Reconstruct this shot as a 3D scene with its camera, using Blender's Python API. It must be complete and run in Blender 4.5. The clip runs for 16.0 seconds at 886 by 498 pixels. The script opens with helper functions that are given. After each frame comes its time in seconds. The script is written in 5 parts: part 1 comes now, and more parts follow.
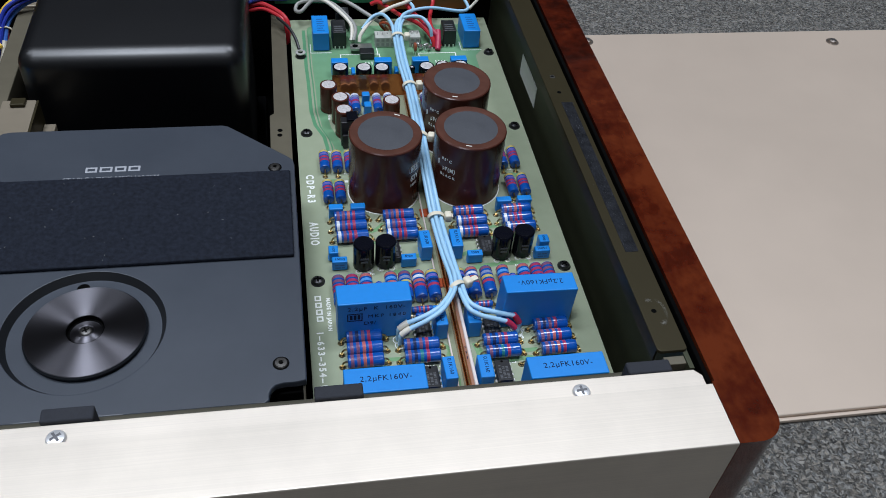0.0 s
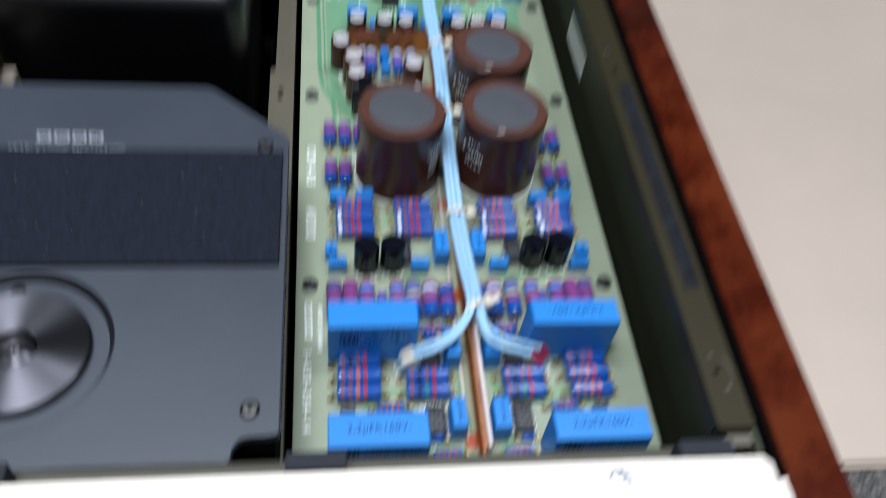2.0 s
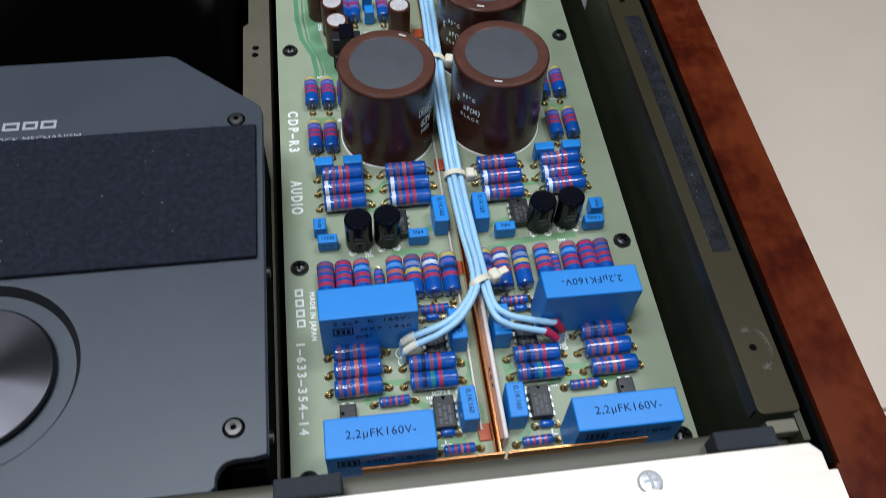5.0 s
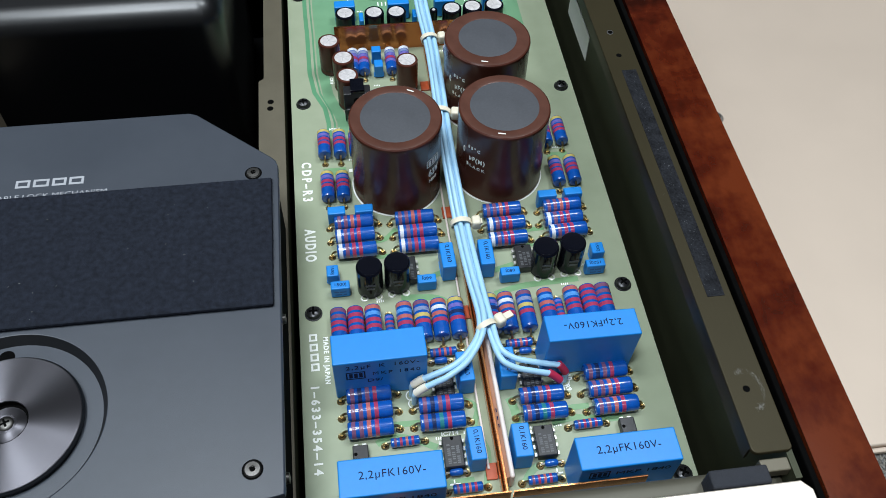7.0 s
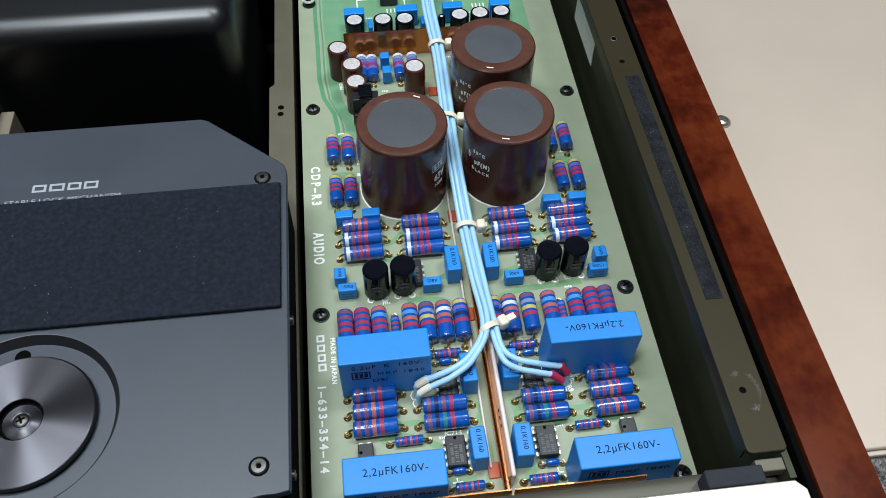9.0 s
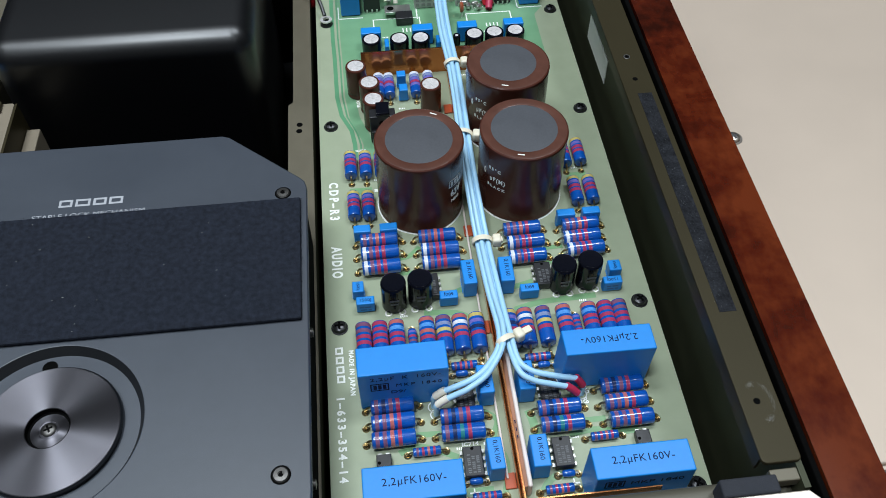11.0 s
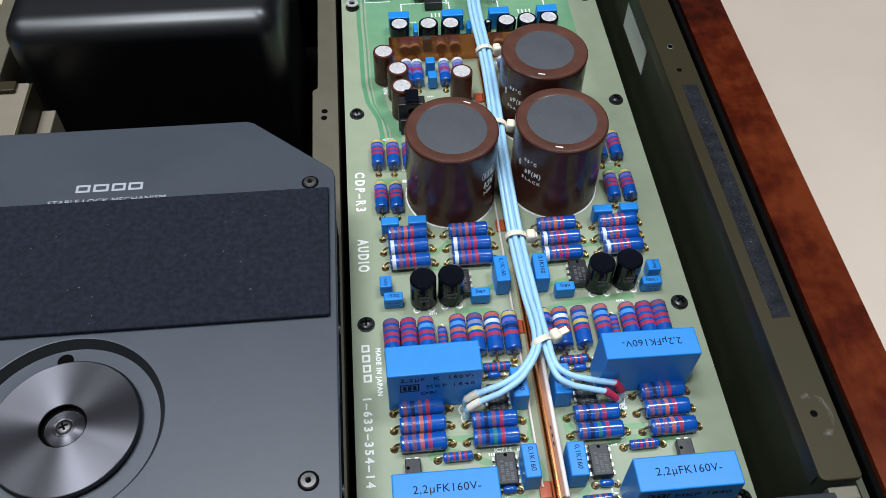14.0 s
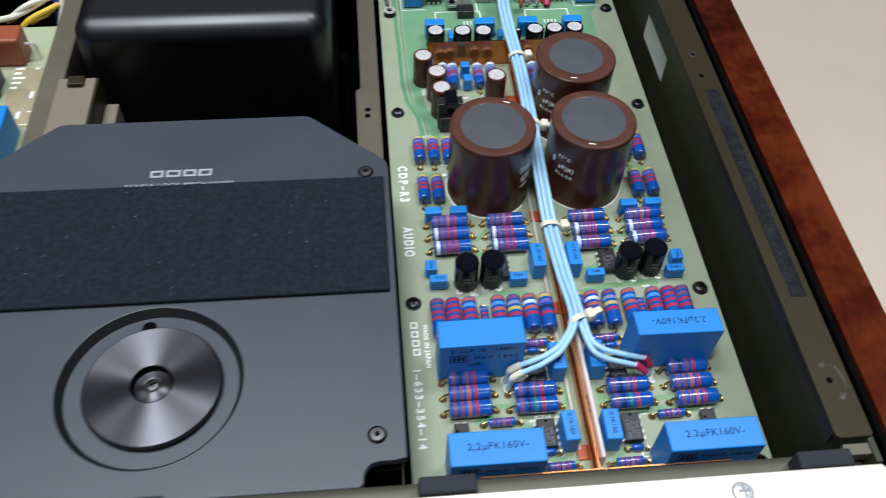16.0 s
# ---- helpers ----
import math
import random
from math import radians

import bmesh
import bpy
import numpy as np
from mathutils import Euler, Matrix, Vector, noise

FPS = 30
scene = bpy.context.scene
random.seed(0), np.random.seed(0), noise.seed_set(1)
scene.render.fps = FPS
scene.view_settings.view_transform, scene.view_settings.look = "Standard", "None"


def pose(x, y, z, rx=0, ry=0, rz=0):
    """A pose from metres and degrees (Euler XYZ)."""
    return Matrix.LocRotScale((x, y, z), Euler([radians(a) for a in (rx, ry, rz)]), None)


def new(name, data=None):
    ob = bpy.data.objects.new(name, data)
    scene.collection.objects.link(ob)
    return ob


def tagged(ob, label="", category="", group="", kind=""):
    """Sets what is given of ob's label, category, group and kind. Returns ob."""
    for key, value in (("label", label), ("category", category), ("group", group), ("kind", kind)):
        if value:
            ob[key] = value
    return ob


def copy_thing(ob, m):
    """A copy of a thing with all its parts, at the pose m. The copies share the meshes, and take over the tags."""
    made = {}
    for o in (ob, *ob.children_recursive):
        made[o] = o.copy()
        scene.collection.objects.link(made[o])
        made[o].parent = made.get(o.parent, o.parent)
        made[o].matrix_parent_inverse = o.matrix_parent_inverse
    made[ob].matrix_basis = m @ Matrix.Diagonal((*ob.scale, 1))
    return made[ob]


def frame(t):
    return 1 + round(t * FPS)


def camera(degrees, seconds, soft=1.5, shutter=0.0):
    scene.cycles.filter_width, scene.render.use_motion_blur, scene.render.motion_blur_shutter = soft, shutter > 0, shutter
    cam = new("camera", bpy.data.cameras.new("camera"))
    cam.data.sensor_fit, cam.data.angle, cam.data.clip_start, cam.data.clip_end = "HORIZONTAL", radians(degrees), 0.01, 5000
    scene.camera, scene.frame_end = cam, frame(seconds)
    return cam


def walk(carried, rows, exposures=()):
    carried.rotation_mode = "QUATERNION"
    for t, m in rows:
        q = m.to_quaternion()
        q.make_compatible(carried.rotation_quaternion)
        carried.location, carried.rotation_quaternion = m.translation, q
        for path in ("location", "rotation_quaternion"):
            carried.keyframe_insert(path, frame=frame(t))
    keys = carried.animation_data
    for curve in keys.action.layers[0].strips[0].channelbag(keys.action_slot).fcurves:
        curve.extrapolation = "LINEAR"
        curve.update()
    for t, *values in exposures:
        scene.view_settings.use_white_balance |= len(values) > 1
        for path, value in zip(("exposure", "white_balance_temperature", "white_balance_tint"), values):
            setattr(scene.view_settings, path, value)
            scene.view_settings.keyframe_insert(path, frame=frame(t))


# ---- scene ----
# Metres; the origin lies on the audio board, x along the front panel, y to the rear, z up.
# The drawing of the player is in units of 1.11 mm, which gives the chips their 2.54 mm pin pitch.
GROW = 1.11
UNIT = 0.001 * GROW
cam = camera(54.62, 16.0, soft=0.75, shutter=0.8)
PATH = [
    (0, -0.00607, -0.23085, 0.24871, -13.319, -44.666, 6.069),
    (0.5, -0.00696, -0.23077, 0.25290, -13.202, -45.247, 5.847),
    (1, -0.02062, -0.23095, 0.26391, -13.071, -45.794, 6.229),
    (1.1, -0.02370, -0.22999, 0.27165, -12.764, -45.665, 6.783),
    (1.2, -0.02428, -0.22689, 0.27980, -12.582, -45.874, 7.896),
    (1.3, -0.02254, -0.22516, 0.28427, -12.750, -45.692, 9.415),
    (1.4, -0.01689, -0.21967, 0.28463, -12.673, -45.797, 10.846),
    (1.5, -0.00886, -0.21098, 0.28521, -12.607, -45.356, 10.908),
    (1.6, -0.00156, -0.20238, 0.28592, -12.695, -45.515, 10.785),
    (1.7, 0.00313, -0.19817, 0.27884, -11.981, -45.720, 9.647),
    (1.8, 0.00408, -0.18883, 0.25707, -11.788, -46.013, 9.185),
    (1.9, 0.00548, -0.17792, 0.23815, -12.026, -47.750, 9.095),
    (2, 0.00455, -0.17277, 0.22733, -12.265, -49.722, 9.226),
    (2.1, 0.00334, -0.16895, 0.21808, -13.163, -51.904, 10.032),
    (2.2, 0.00794, -0.16192, 0.20612, -13.085, -53.760, 9.410),
    (2.3, 0.01088, -0.15966, 0.20352, -13.138, -54.640, 9.215),
    (2.4, 0.01147, -0.15772, 0.20241, -13.612, -55.015, 9.384),
    (2.5, 0.01307, -0.15715, 0.20264, -13.004, -55.384, 8.466),
    (3, 0.01530, -0.15547, 0.20464, -12.473, -56.141, 7.135),
    (3.5, 0.01491, -0.15471, 0.20639, -11.784, -56.449, 6.168),
    (4, 0.01759, -0.15094, 0.20853, -11.107, -56.500, 4.908),
    (4.5, 0.01617, -0.14981, 0.21327, -10.850, -55.899, 4.450),
    (5, 0.01553, -0.14554, 0.21675, -10.811, -55.156, 4.048),
    (5.2, 0.01521, -0.14400, 0.21785, -10.472, -54.799, 3.542),
    (7.5, 0.01567, -0.15029, 0.22991, -9.230, -52.902, 2.216),
    (8, 0.01582, -0.15074, 0.23042, -8.827, -53.144, 2.019),
    (8.5, 0.01794, -0.15226, 0.23193, -8.218, -52.961, 1.553),
    (9, 0.01872, -0.15258, 0.23286, -7.587, -52.847, 1.022),
    (11.3, 0.01498, -0.15809, 0.23592, -6.268, -51.529, 0.083),
    (11.5, 0.01116, -0.15958, 0.23511, -6.098, -51.486, 0.159),
    (12, 0.00367, -0.15960, 0.23066, -5.651, -51.740, 0.645),
    (12.5, 0.00369, -0.15751, 0.23070, -5.443, -51.937, 0.771),
    (13, 0.00240, -0.15553, 0.22730, -5.292, -52.187, 0.653),
    (13.5, 0.00516, -0.15133, 0.22775, -5.571, -52.351, 0.883),
    (14, 0.00844, -0.14669, 0.22682, -5.954, -52.273, 0.920),
    (14.5, 0.00878, -0.15086, 0.22897, -6.287, -52.316, 1.020),
    (15, -0.00102, -0.15270, 0.22771, -6.895, -52.009, 1.559),
    (15.5, -0.00031, -0.15772, 0.23287, -7.083, -51.560, 2.105),
    (16, -0.01236, -0.16637, 0.23948, -7.352, -51.408, 2.876),
]
walk(cam, [(t, pose(x * GROW, y * GROW, z * GROW, 90 + pitch, 0, yaw) @ pose(0, 0, 0, 0, 0, roll)) for t, x, y, z, yaw, pitch, roll in PATH], [(0.0, -0.14, 6080, 14), (1.0, -0.22, 6080, 14), (1.5, -0.14, 6080, 14), (2.0, 0.2, 6080, 14), (2.5, -0.59, 6080, 15), (3.8, -0.53, 6100, 13), (5.0, -0.07, 6160, 12), (7.5, 0.2, 6280, 9), (9.0, 0.18, 6280, 9), (11.5, 0.08, 6200, 9), (12.0, -0.03, 6200, 9), (13.3, -0.03, 6200, 9), (14.0, 0.21, 6290, 12), (16.0, 0.2, 6290, 12)])

# ---- light ----
world = bpy.data.worlds.new("room_air")
scene.world = world
world.use_nodes = True
world.node_tree.nodes["Background"].inputs["Color"].default_value = (0.80, 0.88, 1.0, 1)
world.node_tree.nodes["Background"].inputs["Strength"].default_value = 0.05

CARPET_Z = -72.0
CEILING = 2.64
LUMINAIRES = [(0.85, 0.5, 30.0), (-0.45, 0.5, 22.0), (-0.45, -0.45, 40.0), (0.85, -2.0, 4.0), (-1.7, 0.5, 13.0), (-1.4, -2.0, 3.0)]
for lx, ly, watts in LUMINAIRES:
    lamp = bpy.data.lights.new("panel_light", "AREA")
    lamp.shape, lamp.size, lamp.size_y, lamp.color = "RECTANGLE", 0.66, 0.40, (0.905, 0.965, 1.0)
    lamp.energy = watts
    new("panel_light", lamp).matrix_world = pose(lx, ly, CEILING - 0.075)

# ---- materials ----


def mat(name, color, rough=0.5, metal=0.0, vary=0.12, scale=400.0, bump=0.0, bump_scale=1500.0, coat=0.0, second=None, spec=0.5):
    m = bpy.data.materials.new(name)
    m.use_nodes = True
    nt = m.node_tree
    b = nt.nodes["Principled BSDF"]
    scale, bump_scale = scale / GROW, bump_scale / GROW
    tc = nt.nodes.new("ShaderNodeTexCoord")
    n1 = nt.nodes.new("ShaderNodeTexNoise")
    n1.inputs["Scale"].default_value, n1.inputs["Detail"].default_value = scale, 6
    n2 = nt.nodes.new("ShaderNodeTexNoise")
    n2.inputs["Scale"].default_value, n2.inputs["Detail"].default_value = scale * 0.12, 3
    for n in (n1, n2):
        nt.links.new(tc.outputs["Object"], n.inputs["Vector"])
    add = nt.nodes.new("ShaderNodeMath")
    add.operation = "ADD"
    nt.links.new(n1.outputs["Fac"], add.inputs[0])
    nt.links.new(n2.outputs["Fac"], add.inputs[1])
    ramp = nt.nodes.new("ShaderNodeMapRange")
    ramp.inputs["From Min"].default_value, ramp.inputs["From Max"].default_value = 0.65, 1.35
    nt.links.new(add.outputs[0], ramp.inputs["Value"])
    mix = nt.nodes.new("ShaderNodeMix")
    mix.data_type = "RGBA"
    low = second or tuple(c * (1 - vary) for c in color)
    high = color if second else tuple(min(1.0, c * (1 + vary)) for c in color)
    mix.inputs["A"].default_value, mix.inputs["B"].default_value = (*low, 1), (*high, 1)
    nt.links.new(ramp.outputs["Result"], mix.inputs["Factor"])
    nt.links.new(mix.outputs["Result"], b.inputs["Base Color"])
    rr = nt.nodes.new("ShaderNodeMapRange")
    rr.inputs["To Min"].default_value, rr.inputs["To Max"].default_value = max(0.02, rough * 0.82), min(1.0, rough * 1.18)
    nt.links.new(n2.outputs["Fac"], rr.inputs["Value"])
    nt.links.new(rr.outputs["Result"], b.inputs["Roughness"])
    b.inputs["Metallic"].default_value = metal
    b.inputs["Coat Weight"].default_value = coat
    b.inputs["Coat Roughness"].default_value = 0.06
    b.inputs["Specular IOR Level"].default_value = spec
    if bump:
        nb = nt.nodes.new("ShaderNodeTexNoise")
        nb.inputs["Scale"].default_value, nb.inputs["Detail"].default_value = bump_scale, 4
        nt.links.new(tc.outputs["Object"], nb.inputs["Vector"])
        bp = nt.nodes.new("ShaderNodeBump")
        bp.inputs["Strength"].default_value, bp.inputs["Distance"].default_value = bump, 0.0004
        nt.links.new(nb.outputs["Fac"], bp.inputs["Height"])
        nt.links.new(bp.outputs["Normal"], b.inputs["Normal"])
    return m


def brushed(name, color, rough, along="x", metal=1.0, depth=0.15, spec=0.5):
    """Metal with fine parallel grain along x or y."""
    m = mat(name, color, rough, metal, vary=0.08, scale=60, spec=spec)
    nt = m.node_tree
    b = nt.nodes["Principled BSDF"]
    tc = nt.nodes.new("ShaderNodeTexCoord")
    mp = nt.nodes.new("ShaderNodeMapping")
    mp.inputs["Scale"].default_value = (12, 3600, 3600) if along == "x" else (3600, 12, 3600)
    nz = nt.nodes.new("ShaderNodeTexNoise")
    nz.inputs["Scale"].default_value = 1.0
    nt.links.new(tc.outputs["Object"], mp.inputs["Vector"])
    nt.links.new(mp.outputs["Vector"], nz.inputs["Vector"])
    bp = nt.nodes.new("ShaderNodeBump")
    bp.inputs["Strength"].default_value, bp.inputs["Distance"].default_value = depth, 0.0001
    nt.links.new(nz.outputs["Fac"], bp.inputs["Height"])
    nt.links.new(bp.outputs["Normal"], b.inputs["Normal"])
    grain = nt.nodes.new("ShaderNodeMapRange")
    grain.inputs["From Min"].default_value, grain.inputs["From Max"].default_value = 0.3, 0.7
    grain.inputs["To Min"].default_value, grain.inputs["To Max"].default_value = 0.965, 1.03
    nt.links.new(nz.outputs["Fac"], grain.inputs["Value"])
    tint = nt.nodes.new("ShaderNodeVectorMath")
    tint.operation = "SCALE"
    nt.links.new(b.inputs["Base Color"].links[0].from_socket, tint.inputs[0])
    nt.links.new(grain.outputs["Result"], tint.inputs["Scale"])
    nt.links.new(tint.outputs["Vector"], b.inputs["Base Color"])
    return m


M = {}
M["film_blue"] = mat("film_blue", (0.009, 0.215, 0.64), 0.42, vary=0.05, bump=0.04, bump_scale=900)
M["res_blue"] = mat("res_blue", (0.006, 0.078, 0.37), 0.22, vary=0.2, coat=0.7, bump=0.35, bump_scale=480)
M["sleeve_brown"] = mat("sleeve_brown", (0.074, 0.0235, 0.0155), 0.24, vary=0.2, scale=120, spec=0.33, bump=0.08, bump_scale=110)
M["sleeve_top"] = mat("sleeve_top", (0.088, 0.036, 0.025), 0.26, vary=0.22, scale=200, bump=0.34, bump_scale=300, coat=0.3)
M["grey_cap"] = mat("grey_cap", (0.054, 0.057, 0.066), 0.6, vary=0.12, scale=1200, bump=0.12, bump_scale=1800)
M["alu_top"] = mat("alu_top", (0.66, 0.63, 0.63), 0.42, metal=0.3, vary=0.3, scale=500, bump=0.15, bump_scale=500)
M["black_plastic"] = mat("black_plastic", (0.012, 0.012, 0.014), 0.38, vary=0.2, bump=0.06)
M["black_gloss"] = mat("black_gloss", (0.004, 0.0045, 0.008), 0.13, vary=0.15, spec=0.27, bump=0.05, bump_scale=600)
M["board"] = mat("board", (0.312, 0.350, 0.243), 0.42, scale=130, second=(0.266, 0.308, 0.208), bump=0.03, bump_scale=1200, spec=0.35)
M["mask_green"] = mat("mask_green", (0.172, 0.335, 0.190), 0.36, scale=160, second=(0.132, 0.280, 0.152), coat=0.1)
M["trace_green"] = mat("trace_green", (0.16, 0.30, 0.145), 0.33, vary=0.12, scale=200, coat=0.2)
M["jack_green"] = mat("jack_green", (0.012, 0.150, 0.072), 0.28, vary=0.2, scale=200, coat=0.3)
M["silk"] = mat("silk", (0.80, 0.82, 0.78), 0.5, vary=0.06, scale=1500)
M["print_dark"] = mat("print_dark", (0.004, 0.014, 0.05), 0.6, vary=0.1, spec=0.15)
M["print_grey"] = mat("print_grey", (0.085, 0.088, 0.095), 0.5, vary=0.1)
M["copper"] = mat("copper", (0.78, 0.32, 0.12), 0.22, metal=1.0, vary=0.14, scale=90)
M["amber"] = mat("amber", (0.50, 0.17, 0.045), 0.14, metal=0.65, vary=0.25, scale=60, coat=0.3)
M["white_strip"] = mat("white_strip", (0.70, 0.62, 0.58), 0.5, vary=0.05)
# Pink stands for copper light reflected onto the white insulation.
M["copper_bounce"] = mat("copper_bounce", (0.46, 0.27, 0.19), 0.4, metal=0.2, vary=0.2, scale=150)
M["wire_blue"] = mat("wire_blue", (0.36, 0.60, 0.80), 0.38, vary=0.06, scale=300, bump=0.03)
M["wire_cream"] = mat("wire_cream", (0.72, 0.68, 0.58), 0.42, vary=0.06)
M["wire_grey"] = mat("wire_grey", (0.30, 0.30, 0.28), 0.42, vary=0.08)
M["wire_red"] = mat("wire_red", (0.50, 0.02, 0.03), 0.38, vary=0.08)
M["wire_black"] = mat("wire_black", (0.012, 0.012, 0.013), 0.38, vary=0.1)
M["wire_navy"] = mat("wire_navy", (0.02, 0.04, 0.35), 0.38, vary=0.1)
M["wire_blue_dark"] = mat("wire_blue_dark", (0.05, 0.14, 0.50), 0.38, vary=0.1)
M["wire_yellow"] = mat("wire_yellow", (0.75, 0.50, 0.05), 0.38, vary=0.08)
M["wire_brown"] = mat("wire_brown", (0.32, 0.16, 0.08), 0.40, vary=0.08)
M["sleeve_red"] = mat("sleeve_red", (0.42, 0.025, 0.07), 0.42, vary=0.08)
M["tie_nylon"] = mat("tie_nylon", (0.74, 0.68, 0.54), 0.42, vary=0.05)
M["tag_orange"] = mat("tag_orange", (0.42, 0.075, 0.022), 0.42, vary=0.1)
M["lead"] = mat("lead", (0.60, 0.46, 0.24), 0.30, metal=1.0, vary=0.1)
M["tin"] = mat("tin", (0.80, 0.79, 0.76), 0.28, metal=0.55, vary=0.1)
M["steel_screw"] = mat("steel_screw", (0.50, 0.50, 0.52), 0.36, metal=1.0, vary=0.12)
M["dark_screw"] = mat("dark_screw", (0.030, 0.030, 0.032), 0.30, metal=0.6, vary=0.1)
M["deck_grey"] = mat("deck_grey", (0.038, 0.0455, 0.060), 0.42, vary=0.06, scale=250, bump=0.07, bump_scale=4200, spec=0.6)
# Darker copy of the deck grey, with the well's shade in the colour.
M["well_shade"] = mat("well_shade", (0.008, 0.009, 0.011), 0.5, vary=0.1, scale=250)
M["felt"] = mat("felt", (0.0135, 0.0163, 0.0245), 0.95, vary=0.55, scale=5200, bump=0.5, bump_scale=3600, spec=0.12)
M["can_black"] = mat("can_black", (0.002, 0.0022, 0.0032), 0.37, vary=0.06, scale=60, spec=0.85, bump=0.02, bump_scale=900)
M["olive"] = brushed("olive", (0.036, 0.0295, 0.0145), 0.45, "y", metal=0.3, spec=0.18, depth=0.04)
M["olive_bar"] = mat("olive_bar", (0.090, 0.084, 0.062), 0.5, metal=0.3, vary=0.1, scale=100)
M["olive_wall"] = mat("olive_wall", (0.046, 0.050, 0.027), 0.55, metal=0.2, vary=0.15, scale=150, spec=0.3)
M["taupe"] = mat("taupe", (0.235, 0.198, 0.146), 0.5, metal=0.3, vary=0.06, scale=150)
M["foam"] = mat("foam", (0.020, 0.022, 0.029), 0.9, vary=0.15, scale=900, bump=0.4, bump_scale=2500)
M["strip_felt"] = mat("strip_felt", (0.015, 0.016, 0.019), 0.95, vary=0.75, scale=1600, bump=0.8, bump_scale=2200, spec=0.1)
M["champagne"] = brushed("champagne", (0.665, 0.602, 0.523), 0.50, "x", metal=0.85, depth=0.10)
M["champagne_strip"] = brushed("champagne_strip", (0.71, 0.644, 0.562), 0.52, "x", metal=0.85, depth=0.07)
M["cover_metal"] = mat("cover_metal", (0.572, 0.470, 0.381), 0.5, metal=0.3, vary=0.03, scale=40, bump=0.03, bump_scale=2500)
M["recess_grey"] = mat("recess_grey", (0.17, 0.17, 0.18), 0.4, metal=0.8)
M["deck_screw"] = mat("deck_screw", (0.115, 0.110, 0.105), 0.42, metal=1.0, vary=0.15)
M["label_white"] = mat("label_white", (0.75, 0.76, 0.74), 0.5, vary=0.04)
M["trim_black"] = mat("trim_black", (0.005, 0.0065, 0.009), 0.5, vary=0.2, scale=120, bump=0.05, spec=0.25)
M["bracket_olive"] = mat("bracket_olive", (0.125, 0.110, 0.076), 0.5, metal=0.3, vary=0.1, scale=150)
M["trace_faint"] = mat("trace_faint", (0.095, 0.260, 0.135), 0.38, vary=0.12, scale=160)
M["header_white"] = mat("header_white", (0.46, 0.47, 0.43), 0.4, vary=0.1)
M["varnish_brown"] = mat("varnish_brown", (0.32, 0.27, 0.17), 0.4, vary=0.25, scale=150)
M["bright_screw"] = mat("bright_screw", (0.74, 0.74, 0.75), 0.36, metal=0.6, vary=0.1)
M["print_blue"] = mat("print_blue", (0.008, 0.10, 0.33), 0.5, vary=0.1)
M["lid_screw"] = mat("lid_screw", (0.42, 0.37, 0.33), 0.42, metal=1.0, vary=0.12)
M["scuff"] = mat("scuff", (0.17, 0.165, 0.15), 0.6, vary=0.4, scale=900)
M["emblem_grey"] = mat("emblem_grey", (0.36, 0.37, 0.40), 0.5, vary=0.06, scale=1500)
M["plate_orange"] = mat("plate_orange", (0.42, 0.14, 0.025), 0.35, vary=0.3, scale=60)
M["gold"] = mat("gold", (0.72, 0.52, 0.22), 0.3, metal=1.0, vary=0.15)
# Near-black: puts the shade of holes and hidden inner parts into the colour; also trim.
M["shade_trim_black"] = mat("shade_trim_black", (0.003, 0.003, 0.003), 0.9, vary=0.2, spec=0.02)
M["wall_paint"] = mat("wall_paint", (0.10, 0.095, 0.085), 0.8, vary=0.05, scale=3)
M["ceiling_paint"] = mat("ceiling_paint", (0.55, 0.55, 0.54), 0.8, vary=0.03, scale=3)
M["pcb_power"] = mat("pcb_power", (0.33, 0.42, 0.27), 0.36, vary=0.1, scale=90, second=(0.42, 0.40, 0.27), coat=0.15)
M["brown_poly"] = mat("brown_poly", (0.30, 0.075, 0.035), 0.4, vary=0.1)
M["silver_metal"] = mat("silver_metal", (0.5, 0.5, 0.48), 0.3, metal=0.9, vary=0.1)
BAND = {}
for key, col in dict(O=(0.50, 0.13, 0.07), R=(0.40, 0.034, 0.050), B=(0.22, 0.080, 0.11), K=(0.014, 0.02, 0.05), W=(0.78, 0.80, 0.82), Y=(0.62, 0.50, 0.10), V=(0.17, 0.14, 0.44), G=(0.03, 0.22, 0.19), S=(0.24, 0.29, 0.44), L=(0.10, 0.32, 0.72), A=(0.45, 0.30, 0.06)).items():
    col = tuple(0.84 * c + 0.16 * b for c, b in zip(col, (0.015, 0.07, 0.36)))
    BAND[key] = mat("band_paint", col, 0.2, vary=0.22, scale=900, coat=0.65, bump=0.35, bump_scale=480)


